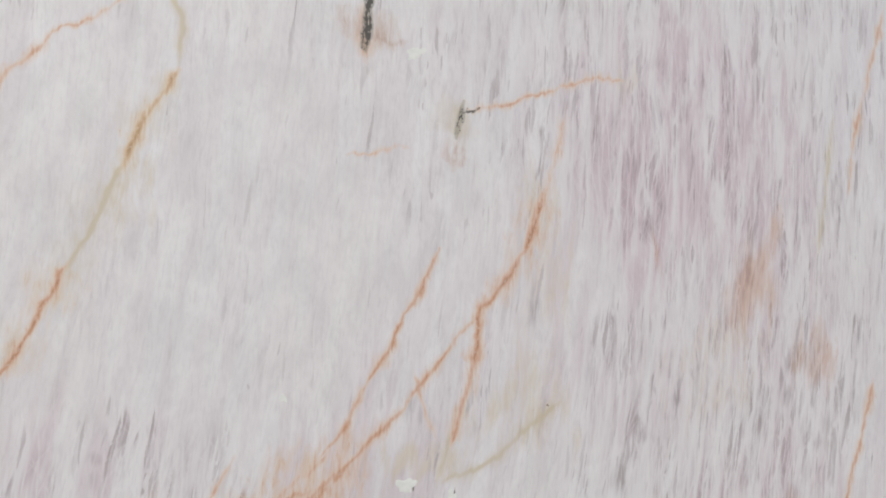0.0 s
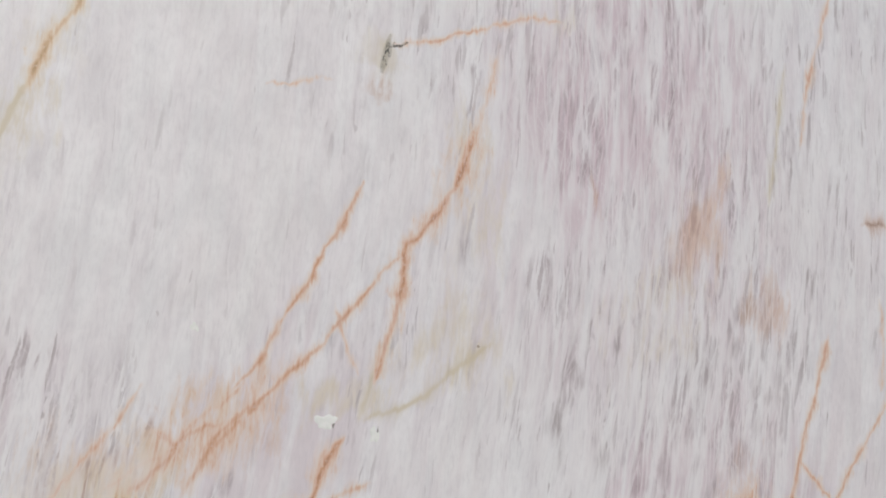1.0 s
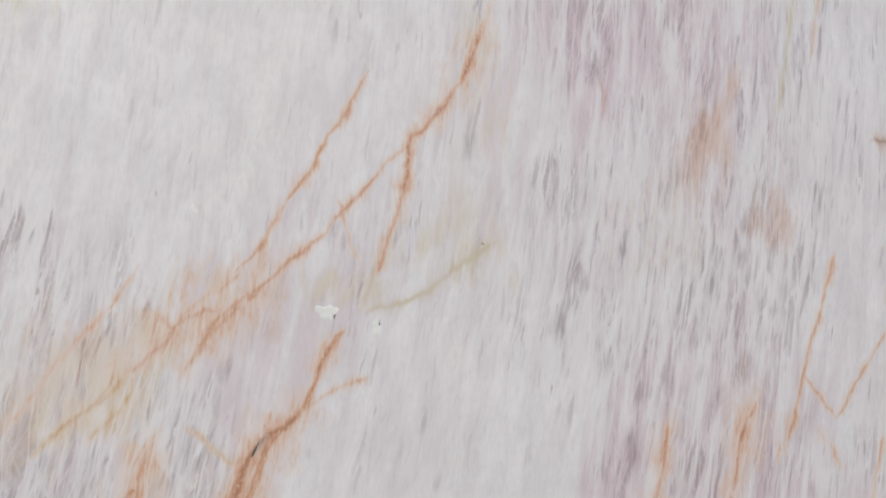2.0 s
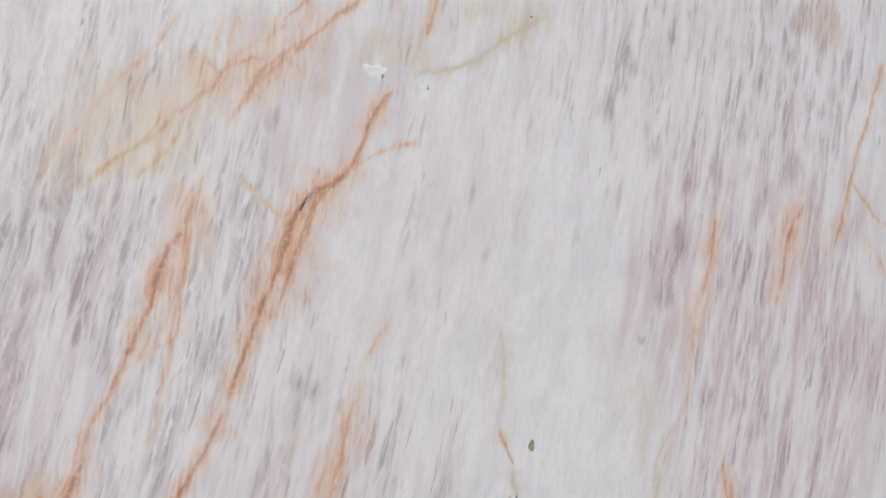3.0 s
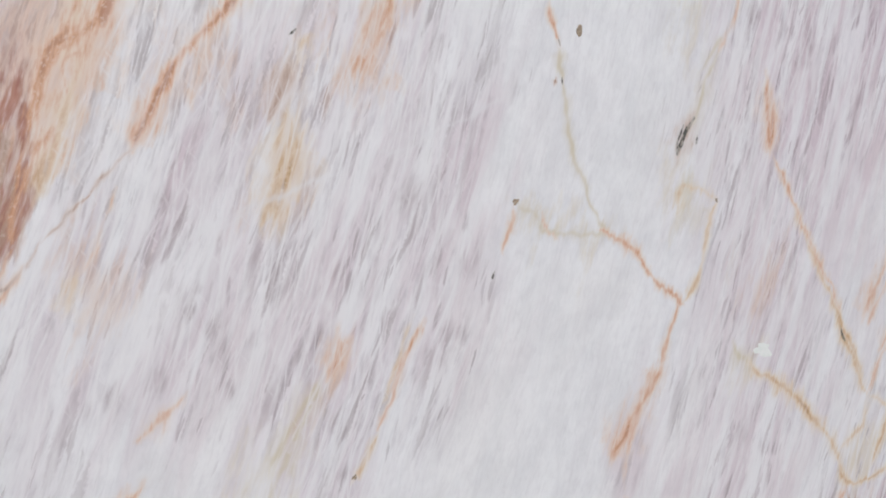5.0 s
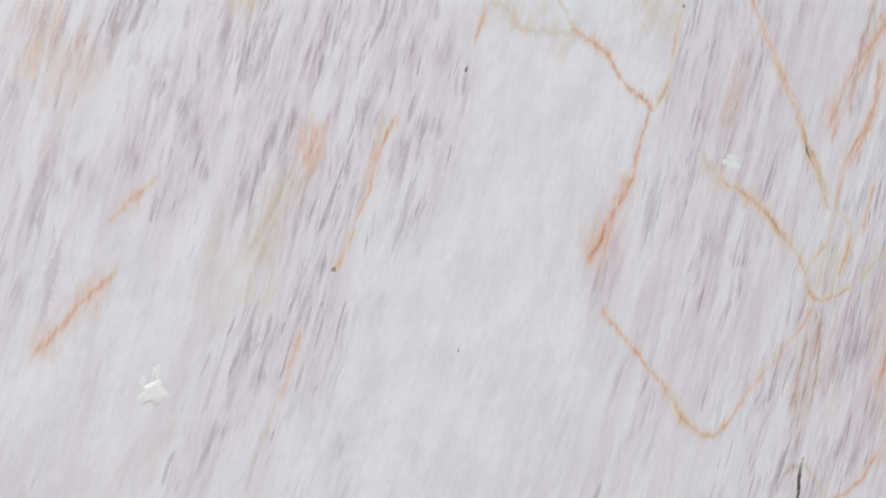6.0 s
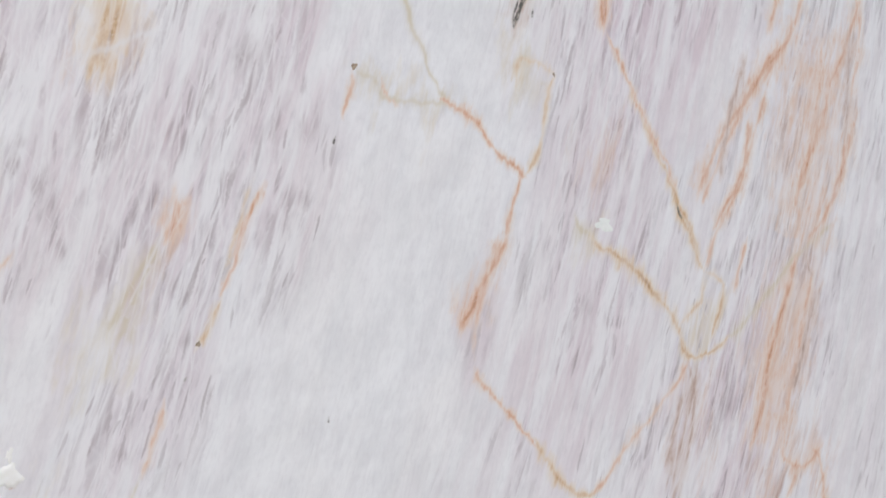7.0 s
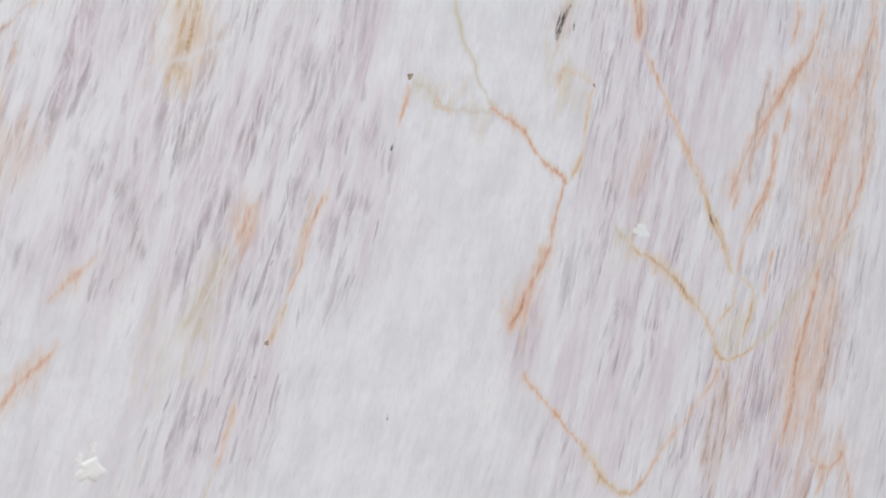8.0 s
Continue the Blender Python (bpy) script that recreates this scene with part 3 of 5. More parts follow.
vein("rust", 2.5, 0.55, [(-0.530, 1.266), (-0.547, 1.242), (-0.556, 1.229)])
vein("rust", 3.8, 0.40, [(-0.554, 1.232), (-0.577, 1.203), (-0.598, 1.180), (-0.616, 1.156), (-0.629, 1.136), (-0.644, 1.115)])
vein("rust", 3.6, 0.45, [(-0.518, 1.221), (-0.507, 1.218), (-0.499, 1.208), (-0.504, 1.199)])
vein("rust", 3.3, 0.40, [(-0.447, 1.230), (-0.409, 1.257), (-0.392, 1.269), (-0.366, 1.286)])
vein("gold", 3.3, 0.40, [(-0.612, 1.108), (-0.585, 1.130), (-0.557, 1.152), (-0.548, 1.175)])
vein("rust", 3.9, 0.85, [(-0.327, 1.212), (-0.349, 1.179), (-0.360, 1.157), (-0.372, 1.132), (-0.391, 1.114), (-0.409, 1.102)])
vein("rust", 5.8, 0.90, [(-0.382, 1.123), (-0.412, 1.102), (-0.429, 1.078), (-0.436, 1.050), (-0.447, 1.024), (-0.460, 0.999)])
vein("rust", 5.5, 1.00, [(-0.453, 1.014), (-0.460, 0.996), (-0.473, 0.964), (-0.483, 0.934), (-0.498, 0.897), (-0.517, 0.857), (-0.532, 0.836)])
vein("rust", 4.2, 0.80, [(-0.522, 0.847), (-0.532, 0.836), (-0.556, 0.811), (-0.574, 0.786), (-0.583, 0.766), (-0.594, 0.739), (-0.601, 0.721)])
vein("rust", 3.7, 0.85, [(-0.563, 0.802), (-0.574, 0.787), (-0.585, 0.762), (-0.596, 0.737), (-0.601, 0.721)])
vein("umber", 1.1, 0.60, [(-0.596, 0.730), (-0.611, 0.712), (-0.633, 0.690), (-0.650, 0.670), (-0.668, 0.648)])
vein("umber", 1.7, 0.45, [(-0.666, 0.653), (-0.682, 0.627), (-0.702, 0.604), (-0.718, 0.586)])
vein("rust", 4.2, 0.60, [(-0.405, 1.108), (-0.410, 1.088), (-0.424, 1.052), (-0.434, 1.024), (-0.440, 1.010)])
vein("rust", 6.5, 0.70, [(-0.517, 1.108), (-0.524, 1.079), (-0.539, 1.052), (-0.550, 1.028)])
vein("rust", 3.4, 0.35, [(-0.372, 1.132), (-0.346, 1.146), (-0.319, 1.160), (-0.298, 1.165)])
vein("gold", 4.4, 0.60, [(-0.514, 1.112), (-0.517, 1.093), (-0.523, 1.068), (-0.526, 1.046)])
vein("rust", 4.8, 0.95, [(-0.533, 1.062), (-0.543, 1.050), (-0.554, 1.009), (-0.566, 0.980), (-0.577, 0.956)])
vein("rust", 2.8, 0.80, [(-0.572, 0.966), (-0.577, 0.954), (-0.586, 0.937), (-0.597, 0.914), (-0.606, 0.891), (-0.615, 0.861)])
vein("rust", 4.5, 0.80, [(-0.610, 0.873), (-0.619, 0.850), (-0.627, 0.819)])
vein("rust", 3.9, 0.30, [(-0.521, 1.078), (-0.525, 1.039), (-0.534, 1.000), (-0.539, 0.967), (-0.545, 0.928), (-0.557, 0.881)])
vein("rust", 2.9, 0.35, [(-0.577, 0.951), (-0.558, 0.966), (-0.534, 0.976), (-0.525, 1.015)])
vein("rust", 3.5, 0.55, [(-0.623, 0.837), (-0.630, 0.828), (-0.647, 0.804), (-0.664, 0.789), (-0.672, 0.763)])
vein("rust", 3.9, 0.50, [(-0.639, 0.860), (-0.651, 0.820), (-0.668, 0.785), (-0.676, 0.755)])
vein("rust", 3.5, 0.75, [(-0.612, 0.871), (-0.619, 0.848), (-0.626, 0.819)])
vein("gold", 3.9, 0.60, [(-0.639, 0.873), (-0.647, 0.842), (-0.650, 0.806), (-0.660, 0.780)])
vein("rust", 3.4, 0.65, [(-0.627, 0.825), (-0.648, 0.806), (-0.665, 0.797), (-0.673, 0.766), (-0.674, 0.731)])
vein("gold", 4.7, 0.60, [(-0.636, 0.829), (-0.647, 0.771), (-0.661, 0.723), (-0.675, 0.679)])
vein("rust", 4.2, 0.70, [(-0.659, 0.740), (-0.676, 0.710), (-0.687, 0.675), (-0.695, 0.641)])
vein("rust", 4.1, 0.70, [(-0.695, 0.740), (-0.705, 0.731), (-0.720, 0.722)])
vein("rust", 2.9, 0.50, [(-0.702, 0.607), (-0.695, 0.628), (-0.687, 0.649)])
vein("rust", 2.6, 0.35, [(-0.485, 1.121), (-0.461, 1.103), (-0.432, 1.080)])
vein("rust", 3.4, 0.60, [(0.356, 1.317), (0.332, 1.251), (0.310, 1.200), (0.293, 1.158), (0.277, 1.109), (0.261, 1.072)])
vein("rust", 3.4, 0.55, [(0.293, 1.158), (0.321, 1.130), (0.349, 1.103)])
vein("rust", 3.6, 0.50, [(0.349, 1.103), (0.382, 1.141), (0.415, 1.182), (0.450, 1.219), (0.473, 1.250)])
vein("rust", 5.1, 0.25, [(0.310, 1.095), (0.338, 1.067), (0.361, 1.032)])
vein("rust", 4.4, 0.50, [(0.436, 1.087), (0.417, 1.030), (0.403, 0.974), (0.393, 0.890)])
vein("umber", 4.7, 0.80, [(0.429, 1.462), (0.452, 1.468), (0.485, 1.467)])
vein("rust", 3.9, 0.50, [(0.411, 1.827), (0.397, 1.785), (0.380, 1.743), (0.353, 1.678), (0.339, 1.630), (0.323, 1.560)])
vein("ochre", 4.6, 0.52, [(0.303, 1.673), (0.284, 1.580), (0.265, 1.482)])
vein("rust", 3.7, 0.36, [(0.457, 1.366), (0.457, 1.313), (0.449, 1.246)])
vein("rust", 7.9, 0.65, [(0.079, 1.115), (0.072, 1.077), (0.063, 1.039), (0.049, 1.002), (0.040, 0.968)])
vein("rust", 3.6, 0.35, [(0.044, 0.987), (0.040, 0.934), (0.032, 0.904)])
vein("rust", 8.5, 0.70, [(0.219, 1.133), (0.193, 1.096), (0.182, 1.056), (0.172, 1.020), (0.165, 1.007)])
vein("rust", 2.8, 0.35, [(0.032, 0.910), (0.028, 0.894), (0.010, 0.861)])
vein("ochre", 7.0, 0.45, [(0.014, 0.864), (-0.005, 0.831), (-0.013, 0.801), (-0.028, 0.772)])
vein("rust", 5.7, 0.40, [(0.268, 1.115), (0.254, 1.084), (0.244, 1.050)])
vein("ochre", 4.3, 0.52, [(-0.153, 1.304), (-0.201, 1.277), (-0.234, 1.251), (-0.267, 1.235), (-0.304, 1.229)])
vein("ochre", 4.7, 0.45, [(-0.273, 1.312), (-0.295, 1.264), (-0.310, 1.230)])
vein("gold", 7.7, 0.30, [(-0.329, 0.996), (-0.351, 0.962), (-0.359, 0.920), (-0.376, 0.897)])
vein("rust", 5.4, 0.40, [(-0.379, 0.904), (-0.377, 0.853), (-0.395, 0.823), (-0.405, 0.783)])
vein("gold", 12.0, 0.65, [(-0.459, 0.744), (-0.469, 0.705), (-0.480, 0.668)])
vein("umber", 5.5, 0.35, [(-0.470, 0.801), (-0.479, 0.777), (-0.486, 0.753)])
vein("rust", 6.3, 0.50, [(-0.377, 0.906), (-0.377, 0.866), (-0.390, 0.830), (-0.406, 0.799)])
vein("gold", 4.5, 0.30, [(-0.450, 0.829), (-0.462, 0.819), (-0.467, 0.801)])
vein("rust", 2.7, 0.40, [(-0.350, 0.555), (-0.355, 0.534), (-0.362, 0.504)])
vein("rust", 2.7, 0.55, [(-0.331, 0.586), (-0.348, 0.550), (-0.360, 0.515), (-0.374, 0.485)])
vein("gold", 2.6, 0.40, [(-0.374, 0.485), (-0.385, 0.455), (-0.398, 0.434)])
vein("rust", 3.0, 0.50, [(-0.427, 0.399), (-0.436, 0.360), (-0.447, 0.332)])
vein("ochre", 2.5, 0.52, [(-0.447, 0.335), (-0.457, 0.312), (-0.473, 0.273)])
vein("rust", 5.6, 0.75, [(-0.415, 0.577), (-0.416, 0.553), (-0.425, 0.529)])
vein("ochre", 7.9, 0.42, [(-0.431, 0.529), (-0.452, 0.481), (-0.467, 0.448), (-0.485, 0.412)])
vein("rust", 6.3, 0.55, [(-0.584, 0.449), (-0.614, 0.423), (-0.639, 0.397), (-0.651, 0.383)])
vein("rust", 4.0, 0.35, [(-0.548, 0.531), (-0.566, 0.509), (-0.588, 0.487)])
vein("rust", 3.1, 0.60, [(-0.208, 0.893), (-0.205, 0.876), (-0.199, 0.862), (-0.192, 0.849)])
vein("ochre", 5.5, 0.33, [(-0.207, 0.987), (-0.203, 0.932), (-0.208, 0.887)])
vein("ochre", 3.7, 0.45, [(-0.195, 0.852), (-0.188, 0.819), (-0.176, 0.765), (-0.161, 0.726), (-0.142, 0.689), (-0.120, 0.666)])
vein("rust", 2.4, 0.45, [(-0.236, 0.696), (-0.241, 0.671), (-0.248, 0.645)])
vein("ochre", 4.3, 0.35, [(-0.236, 0.695), (-0.216, 0.685), (-0.196, 0.668), (-0.162, 0.666), (-0.123, 0.668)])
vein("rust", 2.4, 0.35, [(-0.206, 0.690), (-0.196, 0.668), (-0.182, 0.659)])
vein("rust", 3.9, 0.65, [(-0.138, 0.672), (-0.120, 0.666), (-0.090, 0.651), (-0.079, 0.637)])
vein("rust", 3.4, 0.60, [(-0.090, 0.651), (-0.059, 0.621), (-0.040, 0.606), (-0.020, 0.593)])
vein("gold", 3.5, 0.50, [(0.023, 0.709), (0.011, 0.685), (0.005, 0.649), (-0.007, 0.616), (-0.022, 0.595)])
vein("rust", 3.5, 0.50, [(-0.026, 0.597), (-0.036, 0.570), (-0.047, 0.531)])
vein("rust", 6.1, 0.55, [(-0.044, 0.534), (-0.054, 0.516), (-0.077, 0.484), (-0.092, 0.464)])
vein("rust", 4.7, 0.65, [(-0.081, 0.479), (-0.096, 0.453), (-0.108, 0.431)])
vein("rust", 4.1, 0.30, [(-0.054, 0.516), (-0.073, 0.481), (-0.084, 0.447), (-0.089, 0.406)])
vein("gold", 5.4, 0.25, [(-0.028, 0.727), (-0.032, 0.709), (-0.036, 0.691)])
vein("gold", 4.1, 0.30, [(-0.030, 0.722), (-0.006, 0.715), (0.023, 0.704)])
vein("rust", 3.5, 0.35, [(0.051, 1.012), (0.044, 0.993), (0.034, 0.950), (0.032, 0.902), (0.017, 0.880)])
vein("ochre", 4.8, 0.45, [(0.021, 0.883), (0.002, 0.861), (-0.014, 0.836)])
vein("rust", 5.8, 0.55, [(0.082, 0.847), (0.089, 0.802), (0.093, 0.755)])
vein("rust", 3.0, 0.40, [(0.093, 0.758), (0.111, 0.737), (0.134, 0.715)])
vein("gold", 3.9, 0.55, [(0.132, 0.709), (0.139, 0.696), (0.164, 0.658), (0.198, 0.605), (0.229, 0.558), (0.260, 0.510)])
vein("gold", 4.2, 0.55, [(0.207, 0.581), (0.217, 0.571), (0.245, 0.525), (0.272, 0.488)])
vein("gold", 3.6, 0.50, [(0.272, 0.488), (0.306, 0.470), (0.302, 0.435), (0.282, 0.395)])
vein("gold", 3.5, 0.55, [(0.272, 0.491), (0.263, 0.450), (0.228, 0.421)])
vein("gold", 3.5, 0.55, [(0.225, 0.428), (0.234, 0.393), (0.256, 0.382), (0.288, 0.384), (0.320, 0.400)])
vein("ochre", 4.8, 0.60, [(0.314, 0.397), (0.364, 0.426), (0.432, 0.483), (0.486, 0.516), (0.530, 0.542)])
vein("rust", 4.5, 0.45, [(0.399, 0.768), (0.372, 0.730), (0.340, 0.693), (0.299, 0.628), (0.264, 0.569)])
vein("rust", 4.5, 0.50, [(0.385, 0.710), (0.364, 0.660), (0.333, 0.588), (0.292, 0.532), (0.270, 0.488)])
vein("ochre", 5.3, 0.60, [(0.053, 0.554), (0.067, 0.536), (0.085, 0.524)])
vein("gold", 4.8, 0.80, [(0.077, 0.528), (0.122, 0.505), (0.171, 0.472), (0.186, 0.459)])
vein("gold", 6.7, 0.75, [(0.166, 0.475), (0.202, 0.445), (0.228, 0.417)])
vein("rust", 4.1, 0.55, [(0.245, 0.379), (0.216, 0.344), (0.158, 0.302), (0.111, 0.260), (0.089, 0.240)])
vein("gold", 3.8, 0.55, [(0.098, 0.242), (0.080, 0.238), (0.057, 0.247), (0.030, 0.266), (-0.005, 0.310)])
vein("rust", 3.5, 0.50, [(0.004, 0.300), (-0.047, 0.350), (-0.079, 0.382), (-0.087, 0.397)])
vein("umber", 4.3, 0.45, [(0.245, 0.376), (0.258, 0.327), (0.240, 0.253), (0.216, 0.208)])
vein("umber", 3.4, 0.50, [(0.183, 0.150), (0.202, 0.176), (0.232, 0.189)])
vein("ochre", 4.5, 0.60, [(0.232, 0.189), (0.259, 0.164), (0.277, 0.130)])
vein("rust", 4.7, 0.50, [(0.282, 0.136), (0.331, 0.143), (0.376, 0.180), (0.381, 0.194)])
vein("rust", 6.7, 0.50, [(0.609, 0.923), (0.577, 0.871), (0.588, 0.792), (0.572, 0.726), (0.566, 0.646), (0.545, 0.597)])
vein("rust", 5.4, 0.50, [(0.559, 0.614), (0.518, 0.557), (0.478, 0.518)])
vein("rust", 8.1, 0.50, [(0.460, 0.849), (0.441, 0.801), (0.410, 0.760), (0.373, 0.720)])
vein("rust", 9.5, 0.50, [(0.501, 0.784), (0.495, 0.721), (0.476, 0.642), (0.464, 0.588)])
vein("umber", 6.3, 0.55, [(0.467, 0.518), (0.475, 0.495), (0.492, 0.471)])
vein("rust", 7.1, 0.85, [(0.452, 0.496), (0.439, 0.458), (0.420, 0.413), (0.402, 0.368), (0.384, 0.294), (0.366, 0.255)])
vein("rust", 8.4, 0.65, [(0.492, 0.479), (0.479, 0.441), (0.460, 0.364), (0.441, 0.304), (0.435, 0.243)])
vein("rust", 5.3, 0.55, [(0.429, 0.252), (0.442, 0.231), (0.475, 0.215), (0.509, 0.230)])
vein("rust", 5.5, 0.50, [(0.495, 0.244), (0.509, 0.230), (0.523, 0.193), (0.531, 0.152)])
vein("rust", 6.4, 0.45, [(0.523, 0.240), (0.469, 0.208), (0.443, 0.180)])
vein("rust", 3.9, 0.60, [(0.353, 0.527), (0.342, 0.498), (0.328, 0.458)])
vein("umber", 7.3, 0.55, [(0.260, 0.371), (0.244, 0.309), (0.223, 0.234)])
vein("rust", 9.3, 0.30, [(0.441, 0.296), (0.429, 0.259), (0.429, 0.205)])
vein("dark", 8.2, 0.80, [(-0.381, 1.775), (-0.384, 1.732), (-0.385, 1.707), (-0.389, 1.680)])
vein("rust", 5.7, 0.63, [(-0.392, 1.724), (-0.389, 1.695), (-0.392, 1.670)])
vein("umber", 5.8, 0.30, [(-0.379, 1.696), (-0.359, 1.689), (-0.339, 1.695)])
vein("dark", 6.0, 0.50, [(-0.269, 1.634), (-0.275, 1.615), (-0.280, 1.593)])
vein("ochre", 8.0, 0.60, [(-0.269, 1.634), (-0.277, 1.615), (-0.281, 1.589)])
vein("dark", 2.0, 0.60, [(-0.275, 1.619), (-0.265, 1.623), (-0.249, 1.628)])
vein("umber", 5.4, 0.40, [(-0.017, 0.795), (-0.029, 0.774), (-0.038, 0.750)])
vein("dark", 4.1, 0.70, [(-0.019, 0.792), (-0.029, 0.774), (-0.037, 0.753)])
vein("dark", 2.0, 0.70, [(-0.032, 0.783), (-0.041, 0.756)])
vein("dark", 1.4, 0.80, [(-0.012, 0.773), (-0.013, 0.765)])
vein("dark", 4.4, 0.90, [(0.234, 0.193), (0.228, 0.165), (0.222, 0.131)])
vein("umber", 1.6, 0.80, [(-0.407, 1.111), (-0.412, 1.101), (-0.416, 1.090)])
vein("dark", 1.6, 0.80, [(-0.412, 1.105), (-0.417, 1.096), (-0.421, 1.089)])
vein("dark", 2.5, 0.70, [(0.219, 0.568), (0.228, 0.551)])
vein("dark", 1.2, 0.80, [(-0.195, 0.857), (-0.192, 0.849)])
vein("umber", 2.7, 0.70, [(-0.034, 0.978), (-0.031, 0.966), (-0.025, 0.974)])
vein("dark", 1.2, 0.70, [(-0.336, 1.229), (-0.338, 1.222)])
vein("dark", 1.2, 0.70, [(-0.289, 1.219), (-0.291, 1.206)])
vein("dark", 1.2, 0.70, [(-0.188, 0.819), (-0.187, 0.815)])
vein("dark", 1.2, 0.80, [(-0.257, 0.626), (-0.259, 0.620)])
vein("dark", 1.0, 0.70, [(-0.406, 0.413), (-0.408, 0.410)])
vein("dark", 1.2, 0.60, [(-0.263, 0.363), (-0.263, 0.359)])
vein("dark", 1.5, 0.60, [(-0.472, 0.828), (-0.467, 0.832)])
vein("umber", 1.8, 0.60, [(-0.195, 0.818), (-0.196, 0.814)])
vein("milk", 3.4, 0.39, [(-0.234, 0.804), (-0.277, 0.781), (-0.307, 0.764), (-0.348, 0.745), (-0.387, 0.727)])
vein("milk", 4.4, 0.33, [(-0.387, 0.730), (-0.456, 0.700), (-0.521, 0.667), (-0.582, 0.641)])
vein("milk", 4.3, 0.33, [(0.098, 0.752), (0.051, 0.776), (0.009, 0.799)])
vein("milk", 3.9, 0.33, [(-0.584, 1.084), (-0.523, 1.123), (-0.483, 1.144)])
vein("milk", 2.3, 0.33, [(-0.630, 1.108), (-0.598, 1.065), (-0.569, 1.027)])
vein("milk", 2.5, 0.33, [(-0.521, 1.005), (-0.481, 1.053), (-0.435, 1.083)])
vein("milk", 4.0, 0.33, [(0.115, 1.233), (0.201, 1.190), (0.282, 1.130)])
vein("milk", 3.7, 0.26, [(0.046, 1.153), (0.086, 1.128), (0.136, 1.102)])
vein("milk", 4.1, 0.26, [(0.021, 1.788), (0.072, 1.724), (0.066, 1.581)])
vein("milk", 3.4, 0.33, [(-0.560, 0.652), (-0.487, 0.686), (-0.424, 0.712)])
vein("rust", 12.6, 0.53, [(-0.514, 1.112), (-0.523, 1.068), (-0.535, 1.024), (-0.549, 0.990), (-0.567, 0.952)])
vein("rust", 15.7, 0.58, [(-0.410, 1.098), (-0.423, 1.061), (-0.437, 1.025), (-0.455, 0.994)])
vein("rust", 11.7, 0.49, [(-0.608, 0.873), (-0.619, 0.837), (-0.634, 0.801), (-0.650, 0.766)])
vein("rust", 18.3, 0.24, [(-0.373, 0.920), (-0.378, 0.868), (-0.395, 0.818), (-0.411, 0.768)])
vein("rust", 15.5, 0.34, [(-0.636, 0.864), (-0.652, 0.806), (-0.664, 0.753), (-0.675, 0.701)])
vein("rust", 11.2, 0.33, [(-0.545, 0.821), (-0.563, 0.793), (-0.553, 0.761)])
vein("gold", 18.2, 0.41, [(-0.431, 1.260), (-0.484, 1.218), (-0.538, 1.170), (-0.585, 1.127)])
vein("rust", 12.7, 0.41, [(-0.403, 1.252), (-0.447, 1.222), (-0.478, 1.180)])
vein("rust", 12.0, 0.49, [(-0.357, 1.157), (-0.391, 1.116), (-0.419, 1.082)])
vein("rust", 26.4, 0.41, [(0.439, 0.473), (0.415, 0.360), (0.378, 0.250)])
vein("rust", 31.9, 0.41, [(0.515, 0.769), (0.490, 0.627), (0.465, 0.511)])
vein("rust", 10.9, 0.41, [(-0.047, 0.528), (-0.081, 0.476), (-0.103, 0.436)])
vein("rust", 15.8, 0.41, [(0.077, 1.109), (0.054, 1.014), (0.040, 0.959)])
vein("rust", 17.1, 0.41, [(0.212, 1.129), (0.182, 1.049), (0.167, 1.007)])
vein("rust", 12.4, 0.37, [(-0.170, 1.537), (-0.190, 1.485), (-0.239, 1.419)])
vein("gold", 8.7, 0.41, [(-0.739, 1.346), (-0.712, 1.397), (-0.682, 1.448)])
vein("rust", 17.2, 0.37, [(-0.396, 1.286), (-0.427, 1.254), (-0.463, 1.229), (-0.492, 1.205)])
vein("smoke", 7.3, 0.55, [(0.044, 1.710), (0.038, 1.667)])
vein("smoke", 11.1, 0.55, [(0.007, 1.730), (-0.001, 1.691)])
vein("smoke", 9.2, 0.55, [(-0.018, 1.531), (-0.026, 1.484)])
vein("smoke", 8.6, 0.55, [(0.007, 1.560), (-0.001, 1.505)])
vein("smoke", 6.2, 0.55, [(-0.183, 1.429), (-0.187, 1.378)])
vein("smoke", 8.9, 0.55, [(-0.034, 1.285), (-0.044, 1.240)])
vein("smoke", 5.4, 0.55, [(0.015, 1.317), (0.009, 1.284)])
vein("smoke", 9.4, 0.55, [(0.215, 1.375), (0.200, 1.325)])
vein("smoke", 10.7, 0.55, [(0.154, 1.292), (0.147, 1.236)])
vein("smoke", 9.7, 0.55, [(0.127, 1.286), (0.114, 1.238)])
vein("smoke", 7.9, 0.55, [(-0.658, 1.271), (-0.667, 1.242)])
vein("smoke", 6.8, 0.55, [(-0.695, 1.278), (-0.700, 1.249)])
vein("smoke", 6.3, 0.55, [(0.073, 1.349), (0.068, 1.322)])
vein("smoke", 8.7, 0.55, [(-0.336, 1.330), (-0.343, 1.292)])
vein("smoke", 6.3, 0.55, [(0.296, 1.449), (0.284, 1.368)])
vein("smoke", 7.7, 0.55, [(0.231, 1.232), (0.221, 1.183)])
vein("smoke", 4.0, 0.55, [(-0.480, 1.501), (-0.481, 1.464)])
vein("smoke", 3.9, 0.55, [(-0.522, 1.501), (-0.526, 1.457)])
vein("smoke", 9.6, 0.55, [(0.045, 1.629), (0.037, 1.579)])
vein("smoke", 10.1, 0.55, [(0.117, 1.685), (0.105, 1.634)])
vein("smoke", 8.7, 0.55, [(0.170, 1.765), (0.158, 1.719)])
vein("smoke", 10.4, 0.55, [(-0.007, 1.532), (-0.019, 1.484)])
vein("smoke", 11.3, 0.55, [(0.159, 1.525), (0.146, 1.482)])
